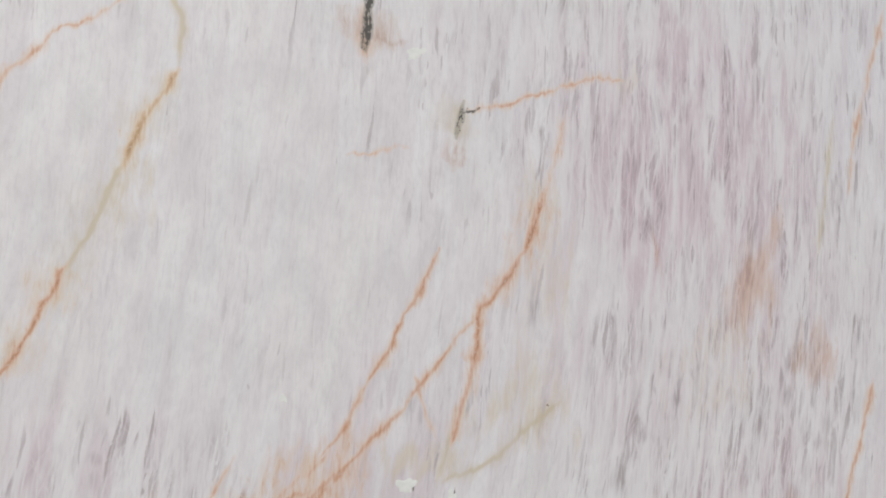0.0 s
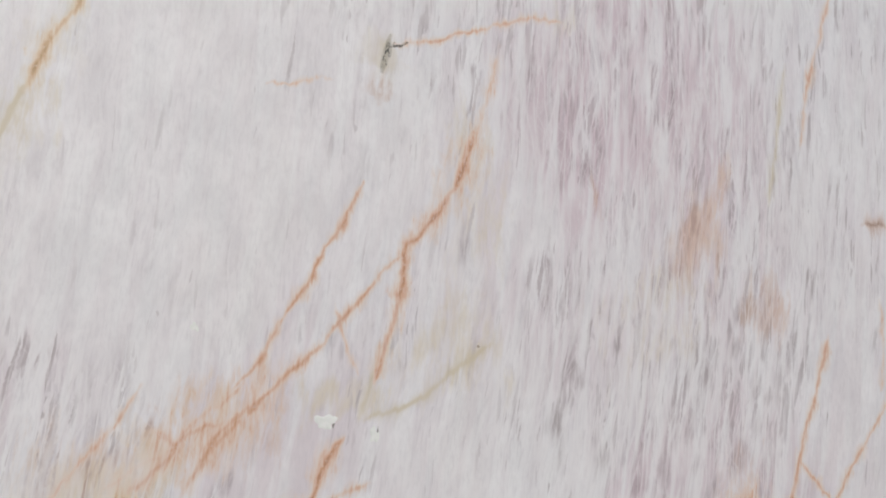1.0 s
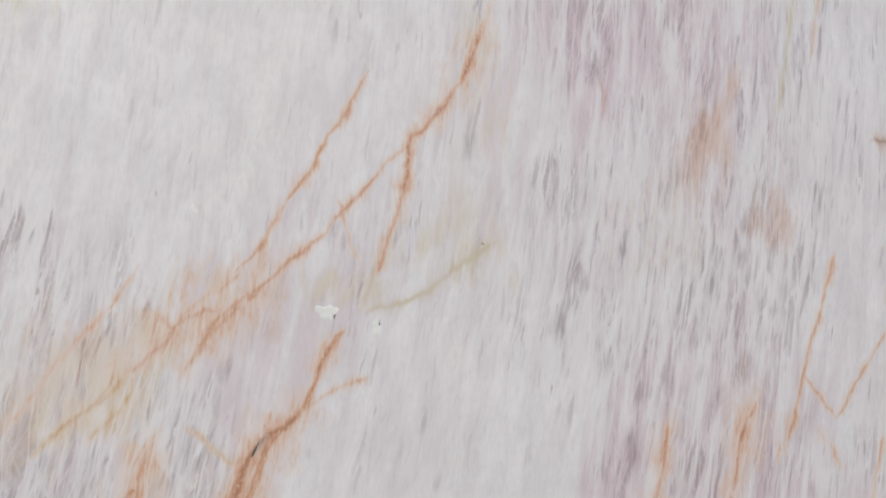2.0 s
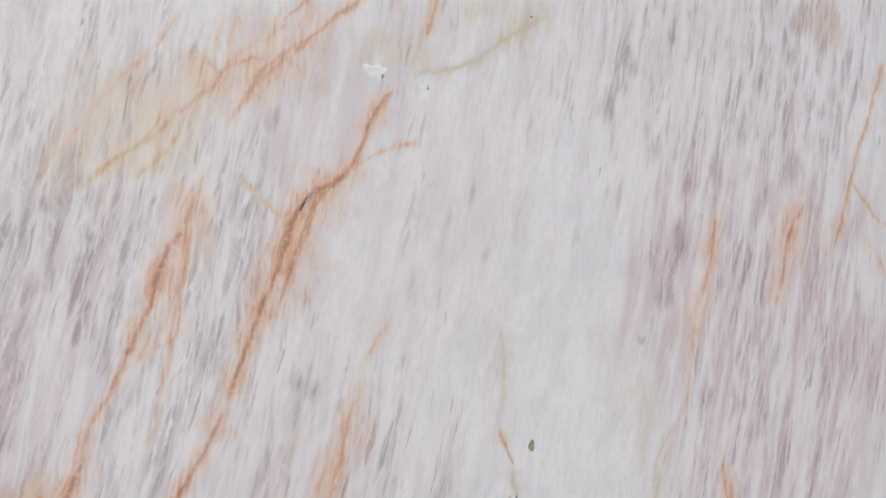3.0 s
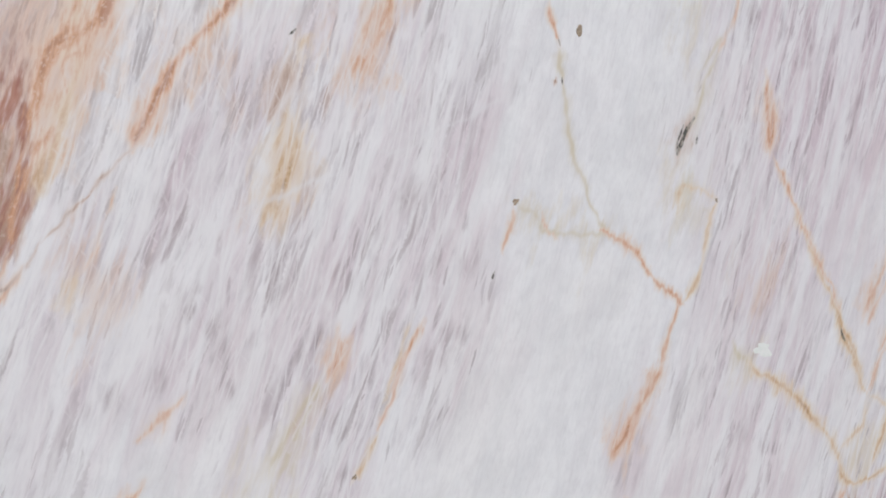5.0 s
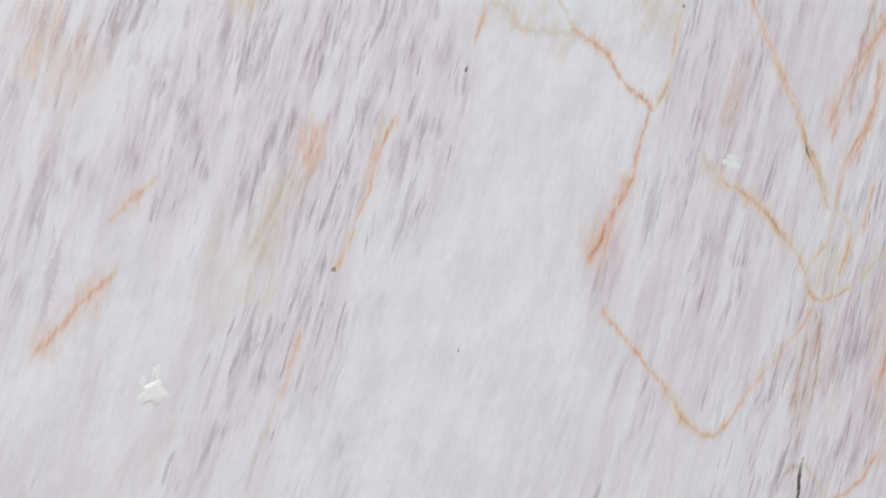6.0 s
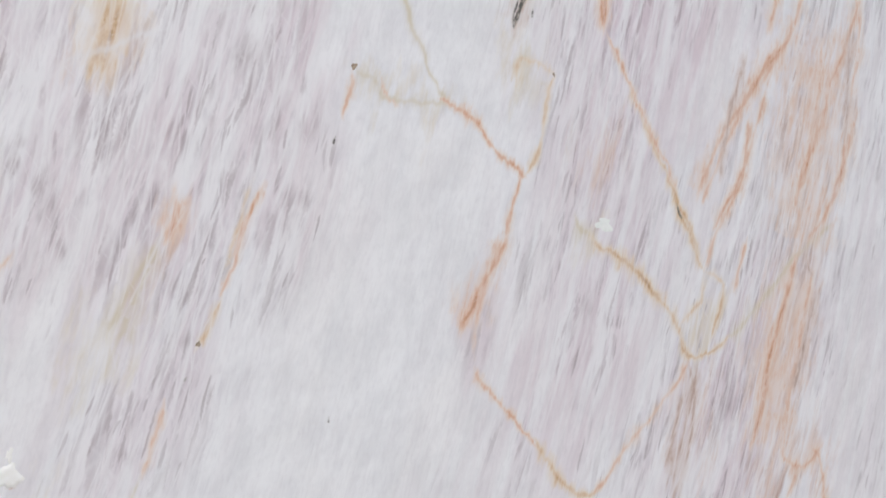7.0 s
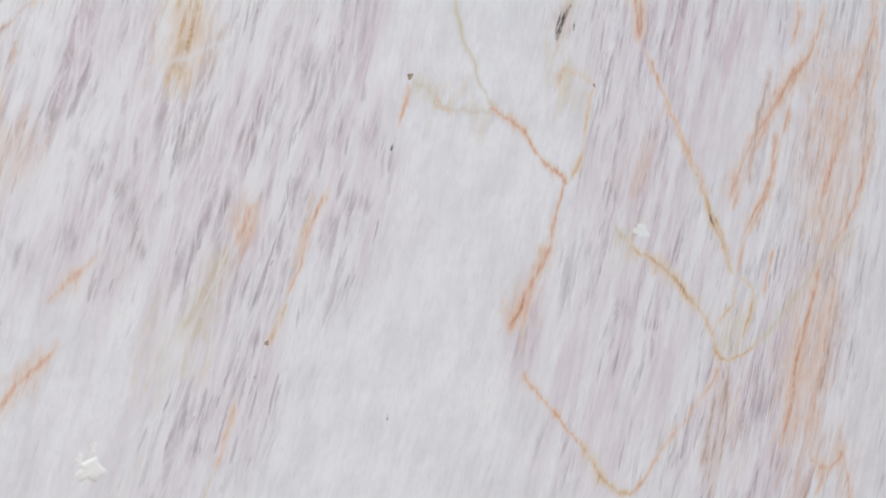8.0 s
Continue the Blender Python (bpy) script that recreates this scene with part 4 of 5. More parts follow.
vein("smoke", 6.6, 0.55, [(-0.183, 1.430), (-0.189, 1.386)])
vein("smoke", 9.0, 0.55, [(0.230, 1.386), (0.206, 1.309)])
vein("smoke", 7.0, 0.55, [(-0.048, 1.289), (-0.066, 1.245)])
vein("smoke", 8.6, 0.55, [(0.155, 1.288), (0.142, 1.247)])
vein("smoke", 8.7, 0.55, [(0.038, 1.159), (0.031, 1.127)])
vein("smoke", 12.6, 0.55, [(0.189, 1.178), (0.176, 1.138)])
vein("smoke", 6.6, 0.55, [(0.016, 1.318), (0.012, 1.292)])
vein("smoke", 7.3, 0.55, [(-0.048, 1.559), (-0.057, 1.511)])
vein("smoke", 4.2, 0.55, [(-0.614, 1.206), (-0.617, 1.193)])
vein("smoke", 8.7, 0.55, [(0.020, 1.318), (0.011, 1.289)])
vein("smoke", 7.8, 0.55, [(0.153, 1.279), (0.143, 1.251)])
vein("smoke", 9.5, 0.55, [(-0.055, 1.228), (-0.069, 1.172)])
vein("smoke", 6.9, 0.55, [(-0.036, 1.273), (-0.049, 1.247)])
vein("smoke", 9.7, 0.55, [(0.108, 1.223), (0.088, 1.177)])
vein("smoke", 14.2, 0.55, [(0.215, 1.187), (0.181, 1.139)])
vein("smoke", 12.3, 0.55, [(0.167, 1.159), (0.140, 1.106)])
vein("smoke", 6.5, 0.55, [(0.048, 1.169), (0.041, 1.137)])
vein("smoke", 15.5, 0.55, [(0.033, 1.112), (0.011, 1.037)])
vein("smoke", 11.1, 0.55, [(0.012, 1.031), (0.002, 0.995)])
vein("smoke", 9.1, 0.55, [(0.132, 1.184), (0.120, 1.145)])
vein("smoke", 7.4, 0.55, [(0.252, 1.257), (0.239, 1.222)])
vein("smoke", 8.1, 0.55, [(0.212, 1.372), (0.193, 1.315)])
vein("smoke", 6.3, 0.55, [(0.001, 1.206), (-0.013, 1.155)])
vein("smoke", 9.5, 0.55, [(-0.445, 1.194), (-0.451, 1.157)])
vein("smoke", 6.5, 0.55, [(-0.185, 1.425), (-0.190, 1.388)])
vein("smoke", 6.7, 0.55, [(-0.069, 1.142), (-0.082, 1.106)])
vein("smoke", 5.6, 0.55, [(-0.580, 1.084), (-0.586, 1.056)])
vein("smoke", 6.4, 0.55, [(-0.611, 1.056), (-0.619, 1.019)])
vein("smoke", 5.0, 0.55, [(-0.497, 1.083), (-0.502, 1.059)])
vein("smoke", 4.7, 0.55, [(-0.555, 1.007), (-0.561, 0.979)])
vein("smoke", 6.3, 0.55, [(-0.638, 1.098), (-0.645, 1.074)])
vein("smoke", 6.2, 0.55, [(-0.645, 1.024), (-0.655, 1.006)])
vein("smoke", 8.6, 0.55, [(-0.680, 0.956), (-0.696, 0.916)])
vein("smoke", 9.5, 0.55, [(-0.664, 0.921), (-0.680, 0.872)])
vein("smoke", 10.2, 0.55, [(-0.685, 0.894), (-0.703, 0.846)])
vein("smoke", 8.6, 0.55, [(-0.679, 0.850), (-0.688, 0.828)])
vein("smoke", 12.8, 0.55, [(0.026, 1.115), (0.012, 1.065)])
vein("smoke", 12.6, 0.55, [(0.011, 1.035), (-0.007, 0.997)])
vein("smoke", 5.1, 0.55, [(0.040, 1.166), (0.038, 1.141)])
vein("smoke", 11.1, 0.55, [(0.194, 1.188), (0.183, 1.154)])
vein("smoke", 7.6, 0.55, [(0.151, 0.903), (0.141, 0.855)])
vein("smoke", 10.2, 0.55, [(0.065, 0.938), (0.055, 0.882)])
vein("smoke", 7.0, 0.55, [(0.157, 1.152), (0.151, 1.119)])
vein("smoke", 7.2, 0.55, [(0.220, 0.834), (0.209, 0.795)])
vein("smoke", 9.4, 0.55, [(-0.426, 0.887), (-0.434, 0.867)])
vein("smoke", 6.1, 0.55, [(-0.462, 0.954), (-0.470, 0.929)])
vein("smoke", 5.9, 0.55, [(-0.501, 0.968), (-0.509, 0.948)])
vein("smoke", 4.7, 0.55, [(-0.581, 0.928), (-0.585, 0.900)])
vein("smoke", 5.8, 0.55, [(-0.610, 0.739), (-0.618, 0.712)])
vein("smoke", 8.3, 0.55, [(-0.567, 0.693), (-0.581, 0.661)])
vein("smoke", 8.7, 0.55, [(-0.344, 0.722), (-0.359, 0.666)])
vein("smoke", 7.2, 0.55, [(-0.426, 0.884), (-0.432, 0.859)])
vein("smoke", 5.2, 0.55, [(-0.557, 0.605), (-0.564, 0.573)])
vein("smoke", 10.3, 0.55, [(-0.434, 0.578), (-0.446, 0.517)])
vein("smoke", 5.3, 0.55, [(-0.401, 0.682), (-0.410, 0.657)])
vein("smoke", 7.5, 0.55, [(0.156, 0.908), (0.142, 0.851)])
vein("smoke", 8.6, 0.55, [(0.070, 0.926), (0.057, 0.895)])
vein("smoke", 7.6, 0.55, [(-0.677, 0.867), (-0.686, 0.841)])
vein("smoke", 6.0, 0.55, [(-0.661, 0.912), (-0.673, 0.876)])
vein("smoke", 10.4, 0.55, [(-0.270, 0.664), (-0.289, 0.606)])
vein("smoke", 9.1, 0.55, [(-0.291, 0.569), (-0.316, 0.523)])
vein("smoke", 7.6, 0.55, [(0.151, 0.763), (0.138, 0.725)])
vein("smoke", 7.5, 0.55, [(0.130, 0.586), (0.113, 0.543)])
vein("smoke", 4.3, 0.55, [(-0.525, 0.665), (-0.530, 0.637)])
vein("smoke", 4.9, 0.55, [(-0.494, 0.626), (-0.500, 0.597)])
vein("smoke", 4.5, 0.55, [(-0.467, 0.924), (-0.472, 0.895)])
vein("smoke", 5.3, 0.55, [(-0.239, 0.820), (-0.249, 0.782)])
vein("smoke", 4.8, 0.55, [(-0.380, 0.679), (-0.384, 0.649)])
vein("smoke", 5.8, 0.55, [(-0.546, 0.613), (-0.554, 0.578)])
vein("smoke", 10.1, 0.55, [(-0.515, 0.597), (-0.532, 0.547)])
vein("smoke", 6.1, 0.55, [(-0.571, 0.555), (-0.581, 0.524)])
vein("smoke", 7.6, 0.55, [(-0.602, 0.550), (-0.617, 0.511)])
vein("smoke", 4.9, 0.55, [(-0.628, 0.528), (-0.635, 0.503)])
vein("smoke", 12.0, 0.55, [(-0.421, 0.593), (-0.433, 0.536)])
vein("smoke", 7.3, 0.55, [(-0.387, 0.556), (-0.393, 0.527)])
vein("smoke", 6.7, 0.55, [(-0.288, 0.652), (-0.295, 0.615)])
vein("smoke", 8.8, 0.55, [(-0.323, 0.568), (-0.337, 0.533)])
vein("smoke", 4.6, 0.55, [(-0.511, 0.543), (-0.520, 0.521)])
vein("smoke", 9.3, 0.55, [(-0.406, 0.463), (-0.410, 0.434)])
vein("smoke", 8.0, 0.55, [(-0.450, 0.364), (-0.460, 0.341)])
vein("smoke", 6.8, 0.55, [(-0.491, 0.325), (-0.500, 0.298)])
vein("smoke", 7.5, 0.55, [(-0.385, 0.303), (-0.396, 0.264)])
vein("smoke", 5.2, 0.55, [(-0.304, 0.283), (-0.314, 0.242)])
vein("smoke", 5.6, 0.55, [(-0.490, 0.585), (-0.496, 0.557)])
vein("smoke", 7.0, 0.55, [(-0.413, 0.646), (-0.426, 0.612)])
vein("smoke", 5.1, 0.55, [(-0.392, 0.629), (-0.399, 0.599)])
vein("smoke", 13.7, 0.55, [(0.082, 0.476), (0.061, 0.427)])
vein("smoke", 9.2, 0.55, [(0.103, 0.609), (0.083, 0.570)])
vein("smoke", 7.3, 0.55, [(0.179, 0.573), (0.169, 0.534)])
vein("smoke", 14.6, 0.55, [(0.327, 0.361), (0.303, 0.271)])
vein("smoke", 10.4, 0.55, [(0.235, 0.230), (0.212, 0.184)])
vein("smoke", 12.9, 0.55, [(0.371, 0.614), (0.351, 0.564)])
vein("smoke", 11.5, 0.55, [(0.425, 0.573), (0.400, 0.515)])
vein("smoke", 9.0, 0.55, [(0.035, 0.310), (0.026, 0.261)])
vein("smoke", 16.8, 0.55, [(0.343, 0.217), (0.309, 0.142)])
vein("smoke", 4.9, 0.55, [(-0.466, 0.370), (-0.475, 0.342)])
vein("smoke", 10.6, 0.55, [(-0.513, 0.587), (-0.525, 0.545)])
vein("smoke", 7.3, 0.55, [(-0.567, 0.549), (-0.576, 0.518)])
vein("smoke", 7.0, 0.55, [(-0.602, 0.540), (-0.613, 0.501)])
vein("smoke", 10.2, 0.55, [(-0.341, 0.718), (-0.349, 0.675)])
vein("smoke", 6.6, 0.55, [(-0.377, 0.550), (-0.385, 0.514)])
vein("smoke", 10.7, 0.55, [(-0.284, 0.583), (-0.293, 0.556)])
vein("smoke", 4.8, 0.55, [(-0.509, 0.540), (-0.516, 0.512)])
vein("smoke", 13.3, 0.55, [(0.576, 0.755), (0.545, 0.625)])
vein("smoke", 6.7, 0.55, [(0.146, 0.616), (0.131, 0.582)])
vein("smoke", 8.9, 0.60, [(-0.476, 0.794), (-0.489, 0.753)])
vein("smoke", 8.5, 0.60, [(-0.404, 0.902), (-0.413, 0.867)])
vein("smoke", 10.1, 0.60, [(-0.463, 0.794), (-0.480, 0.734)])
vein("umber", 5.3, 0.50, [(0.506, 0.455), (0.480, 0.394), (0.454, 0.318)])
vein("umber", 4.5, 0.45, [(0.238, 0.345), (0.222, 0.297), (0.206, 0.250)])
vein("umber", 5.7, 0.40, [(0.348, 0.762), (0.314, 0.679), (0.297, 0.599)])
vein("rust", 2.1, 0.60, [(-0.704, 0.684), (-0.696, 0.710), (-0.689, 0.740)])
vein("rust", 2.5, 0.60, [(-0.682, 0.631), (-0.690, 0.614), (-0.702, 0.598)])
vein("gold", 5.1, 0.40, [(-0.470, 0.772), (-0.475, 0.748), (-0.479, 0.724)])
vein("rust", 3.9, 0.40, [(0.192, 1.119), (0.188, 1.079), (0.176, 1.040), (0.166, 1.010)])
vein("rust", 6.4, 0.45, [(-0.521, 1.220), (-0.497, 1.209), (-0.476, 1.224), (-0.448, 1.231)])
vein("rust", 5.1, 0.40, [(-0.563, 1.171), (-0.538, 1.185), (-0.502, 1.204)])
vein("rust", 2.8, 0.60, [(-0.358, 1.173), (-0.361, 1.145), (-0.377, 1.126), (-0.392, 1.118)])
vein("rust", 2.7, 0.50, [(-0.401, 1.113), (-0.407, 1.093), (-0.412, 1.074), (-0.421, 1.051), (-0.428, 1.035), (-0.435, 1.021)])
vein("rust", 2.1, 0.50, [(-0.413, 1.105), (-0.432, 1.073), (-0.441, 1.057), (-0.443, 1.038)])
vein("ochre", 3.6, 0.50, [(-0.481, 1.120), (-0.465, 1.105), (-0.447, 1.092), (-0.429, 1.080)])
vein("gold", 8.9, 0.50, [(-0.516, 1.112), (-0.520, 1.093), (-0.523, 1.068)])
vein("gold", 5.8, 0.40, [(-0.570, 1.111), (-0.551, 1.128), (-0.537, 1.148), (-0.532, 1.168)])
vein("rust", 2.0, 0.50, [(-0.520, 1.079), (-0.523, 1.054), (-0.527, 1.029), (-0.533, 1.005)])
vein("rust", 5.7, 0.55, [(0.398, 0.857), (0.401, 0.828), (0.390, 0.791)])
vein("rust", 10.5, 0.60, [(0.437, 0.806), (0.427, 0.780), (0.401, 0.756), (0.379, 0.738)])
vein("rust", 6.3, 0.60, [(0.395, 0.752), (0.379, 0.738), (0.345, 0.698), (0.313, 0.667), (0.281, 0.622), (0.253, 0.577)])
vein("rust", 8.4, 0.60, [(0.589, 0.888), (0.586, 0.869), (0.579, 0.832), (0.550, 0.775), (0.518, 0.723)])
vein("rust", 5.0, 0.50, [(0.518, 0.723), (0.509, 0.688), (0.482, 0.634), (0.462, 0.598), (0.447, 0.558)])
vein("umber", 5.3, 0.50, [(0.566, 0.807), (0.562, 0.746), (0.562, 0.698), (0.561, 0.657)])
vein("rust", 5.2, 0.55, [(0.561, 0.657), (0.553, 0.620), (0.543, 0.599), (0.515, 0.552)])
vein("rust", 4.5, 0.60, [(0.350, 0.679), (0.344, 0.621), (0.322, 0.580), (0.308, 0.563), (0.286, 0.537)])
vein("rust", 34.1, 0.40, [(0.505, 0.756), (0.494, 0.679), (0.470, 0.603), (0.447, 0.543)])
vein("rust", 4.6, 0.55, [(0.094, 0.821), (0.096, 0.789), (0.094, 0.761)])
vein("rust", 4.0, 0.50, [(0.094, 0.761), (0.118, 0.734), (0.141, 0.697), (0.165, 0.662), (0.195, 0.620), (0.220, 0.586)])
vein("rust", 6.9, 0.30, [(-0.424, 0.575), (-0.426, 0.558), (-0.430, 0.541)])
vein("gold", 2.6, 0.30, [(-0.341, 0.588), (-0.353, 0.558), (-0.362, 0.528), (-0.372, 0.503)])
vein("ochre", 7.7, 0.45, [(-0.429, 0.534), (-0.447, 0.511), (-0.464, 0.478), (-0.478, 0.456)])
vein("gold", 8.4, 0.45, [(-0.469, 0.740), (-0.474, 0.721), (-0.481, 0.702)])
vein("ochre", 9.8, 0.50, [(-0.022, 0.729), (-0.026, 0.705), (-0.014, 0.688), (0.006, 0.695)])
vein("gold", 8.0, 0.70, [(-0.465, 0.731), (-0.470, 0.709), (-0.477, 0.688)])
vein("gold", 4.5, 0.60, [(-0.477, 0.700), (-0.487, 0.681), (-0.491, 0.666)])
vein("rust", 5.2, 0.50, [(-0.386, 0.870), (-0.396, 0.849), (-0.404, 0.824), (-0.411, 0.799)])
vein("rust", 3.7, 0.45, [(-0.362, 0.928), (-0.367, 0.907), (-0.378, 0.881)])
vein("umber", 5.8, 0.60, [(-0.707, 0.744), (-0.696, 0.718), (-0.700, 0.684), (-0.707, 0.650)])
vein("umber", 3.8, 0.50, [(-0.688, 0.701), (-0.693, 0.667), (-0.701, 0.632), (-0.711, 0.611)])
vein("rust", 2.5, 0.60, [(-0.669, 0.797), (-0.675, 0.762), (-0.680, 0.731), (-0.688, 0.692), (-0.691, 0.658)])
vein("rust", 2.6, 0.60, [(-0.611, 0.907), (-0.617, 0.875), (-0.625, 0.848), (-0.635, 0.820)])
vein("rust", 4.4, 0.70, [(-0.610, 0.871), (-0.617, 0.855), (-0.625, 0.837), (-0.629, 0.819)])
vein("rust", 3.4, 0.60, [(-0.646, 0.814), (-0.665, 0.802), (-0.671, 0.788), (-0.674, 0.775)])
vein("rust", 3.0, 0.40, [(-0.640, 0.868), (-0.645, 0.846), (-0.649, 0.829)])
vein("gold", 3.8, 0.60, [(-0.664, 0.738), (-0.670, 0.718), (-0.672, 0.703), (-0.681, 0.684)])
vein("rust", 2.2, 0.50, [(-0.651, 0.756), (-0.656, 0.784), (-0.637, 0.798)])
vein("rust", 2.2, 0.40, [(-0.613, 0.692), (-0.621, 0.669), (-0.629, 0.643), (-0.640, 0.621)])
vein("gold", 5.3, 0.35, [(-0.640, 0.625), (-0.646, 0.603), (-0.652, 0.581)])
vein("umber", 2.1, 0.50, [(-0.681, 0.666), (-0.684, 0.649), (-0.687, 0.632)])
vein("umber", 2.3, 0.60, [(-0.558, 0.339), (-0.554, 0.338), (-0.551, 0.341)])
vein("smoke", 14.4, 0.62, [(-0.039, 1.298), (-0.052, 1.260)])
vein("smoke", 8.0, 0.62, [(0.024, 1.319), (0.013, 1.290)])
vein("smoke", 11.2, 0.62, [(0.153, 1.295), (0.134, 1.247)])
vein("smoke", 14.4, 0.62, [(0.132, 1.231), (0.108, 1.172)])
vein("smoke", 11.2, 0.62, [(0.234, 1.274), (0.214, 1.225)])
vein("smoke", 17.6, 0.62, [(0.211, 1.205), (0.186, 1.145)])
vein("smoke", 17.6, 0.62, [(-0.062, 1.238), (-0.079, 1.189)])
vein("smoke", 8.0, 0.62, [(-0.176, 1.436), (-0.194, 1.380)])
vein("smoke", 11.2, 0.62, [(-0.007, 1.525), (-0.021, 1.484)])
vein("smoke", 16.0, 0.62, [(-0.348, 0.722), (-0.361, 0.671)])
vein("smoke", 11.2, 0.62, [(-0.302, 0.586), (-0.310, 0.554)])
vein("smoke", 14.4, 0.62, [(-0.552, 0.623), (-0.564, 0.573)])
vein("smoke", 9.6, 0.62, [(-0.526, 0.598), (-0.535, 0.561)])
vein("smoke", 8.0, 0.62, [(-0.287, 0.688), (-0.296, 0.657)])
vein("smoke", 9.6, 0.62, [(-0.407, 0.637), (-0.416, 0.602)])
vein("smoke", 14.4, 0.62, [(-0.422, 0.590), (-0.435, 0.541)])
vein("smoke", 12.8, 0.62, [(-0.570, 0.705), (-0.579, 0.668)])
vein("smoke", 16.0, 0.62, [(-0.687, 0.877), (-0.695, 0.842)])
vein("smoke", 9.6, 0.62, [(0.149, 0.923), (0.134, 0.872)])
vein("smoke", 8.0, 0.62, [(0.135, 0.882), (0.125, 0.850)])
vein("smoke", 8.0, 0.62, [(-0.448, 0.567), (-0.456, 0.538)])
vein("smoke", 9.6, 0.62, [(-0.658, 0.593), (-0.663, 0.571)])
vein("smoke", 12.8, 0.62, [(-0.431, 0.588), (-0.441, 0.550)])
vein("smoke", 9.6, 0.62, [(-0.571, 0.555), (-0.578, 0.529)])
vein("smoke", 12.8, 0.62, [(-0.518, 0.577), (-0.529, 0.536)])
vein("smoke", 8.0, 0.62, [(-0.542, 0.624), (-0.548, 0.602)])
vein("smoke", 11.2, 0.62, [(-0.609, 0.543), (-0.616, 0.517)])
vein("smoke", 11.2, 0.62, [(-0.297, 0.590), (-0.305, 0.564)])
vein("smoke", 9.6, 0.62, [(-0.384, 0.554), (-0.391, 0.529)])
vein("smoke", 8.0, 0.62, [(-0.333, 0.548), (-0.340, 0.522)])
vein("smoke", 8.0, 0.62, [(-0.061, 0.481), (-0.076, 0.435)])
vein("smoke", 6.4, 0.62, [(-0.384, 0.298), (-0.391, 0.274)])
vein("smoke", 9.6, 0.62, [(-0.462, 0.365), (-0.467, 0.346)])
vein("umber", 6.0, 0.45, [(-0.470, 0.806), (-0.479, 0.777), (-0.489, 0.748)])
vein("umber", 5.0, 0.40, [(-0.420, 0.892), (-0.426, 0.879), (-0.431, 0.867)])
vein("gold", 7.0, 0.60, [(-0.460, 0.734), (-0.472, 0.709), (-0.482, 0.688), (-0.486, 0.671)])
vein("rust", 5.0, 0.55, [(-0.642, 0.818), (-0.657, 0.808), (-0.668, 0.798), (-0.671, 0.786)])
vein("gold", 6.0, 0.50, [(-0.655, 0.740), (-0.665, 0.718), (-0.671, 0.697)])
vein("rust", 7.0, 0.60, [(-0.615, 0.866), (-0.622, 0.843), (-0.628, 0.819)])
vein("rust", 3.5, 0.40, [(-0.392, 0.875), (-0.379, 0.866), (-0.375, 0.843)])
vein("rust", 4.5, 0.35, [(-0.365, 0.917), (-0.375, 0.881), (-0.390, 0.840), (-0.403, 0.799)])
vein("gold", 5.5, 0.60, [(-0.614, 1.596), (-0.622, 1.574), (-0.629, 1.552), (-0.638, 1.536)])
vein("ochre", 12.0, 0.35, [(-0.593, 1.631), (-0.635, 1.541), (-0.670, 1.466), (-0.698, 1.420)])
vein("umber", 13.0, 0.40, [(-0.382, 1.732), (-0.385, 1.707), (-0.389, 1.683)])
vein("ochre", 20.0, 0.30, [(-0.379, 1.732), (-0.382, 1.702), (-0.376, 1.672)])
vein("rust", 5.0, 0.50, [(-0.391, 1.703), (-0.389, 1.680)])
vein("ochre", 15.0, 0.45, [(-0.264, 1.628), (-0.278, 1.611), (-0.280, 1.593)])
vein("umber", 7.0, 0.30, [(-0.280, 1.593), (-0.282, 1.577), (-0.283, 1.559)])
vein("dark", 1.6, 0.70, [(-0.266, 1.628), (-0.277, 1.613), (-0.281, 1.596)])
vein("umber", 8.0, 0.45, [(-0.465, 0.801), (-0.478, 0.777), (-0.485, 0.759)])
vein("umber", 6.0, 0.40, [(0.229, 1.402), (0.222, 1.359), (0.211, 1.324)])
vein("umber", 5.0, 0.35, [(0.265, 1.406), (0.251, 1.348)])
vein("rust", 4.0, 0.45, [(-0.331, 0.991), (-0.348, 0.967), (-0.354, 0.951)])
vein("gold", 6.0, 0.30, [(-0.354, 0.951), (-0.365, 0.920), (-0.379, 0.889)])
vein("smoke", 8.0, 0.62, [(-0.181, 1.441), (-0.188, 1.385)])
vein("smoke", 14.4, 0.62, [(-0.040, 1.286), (-0.045, 1.254)])
vein("smoke", 8.0, 0.62, [(0.105, 1.304), (0.099, 1.263)])
vein("smoke", 9.6, 0.62, [(0.197, 1.322), (0.190, 1.280)])
vein("smoke", 9.6, 0.62, [(-0.659, 1.283), (-0.660, 1.263)])
vein("smoke", 11.2, 0.62, [(-0.013, 1.535), (-0.020, 1.488)])
vein("smoke", 8.0, 0.62, [(0.051, 1.707), (0.045, 1.664)])
vein("smoke", 4.8, 0.62, [(-0.614, 1.206), (-0.615, 1.197)])
vein("smoke", 12.0, 0.62, [(-0.575, 1.206), (-0.580, 1.176)])
vein("smoke", 8.0, 0.62, [(-0.362, 1.100), (-0.366, 1.082)])
vein("smoke", 11.2, 0.62, [(-0.299, 1.046), (-0.309, 1.003)])
vein("smoke", 9.6, 0.62, [(-0.041, 1.295), (-0.048, 1.267)])
vein("smoke", 6.4, 0.62, [(0.017, 1.316), (0.012, 1.297)])
vein("smoke", 11.2, 0.62, [(-0.048, 1.262), (-0.058, 1.224)])
vein("smoke", 11.2, 0.62, [(-0.065, 1.242), (-0.075, 1.205)])
vein("smoke", 11.2, 0.62, [(-0.003, 1.199), (-0.015, 1.155)])
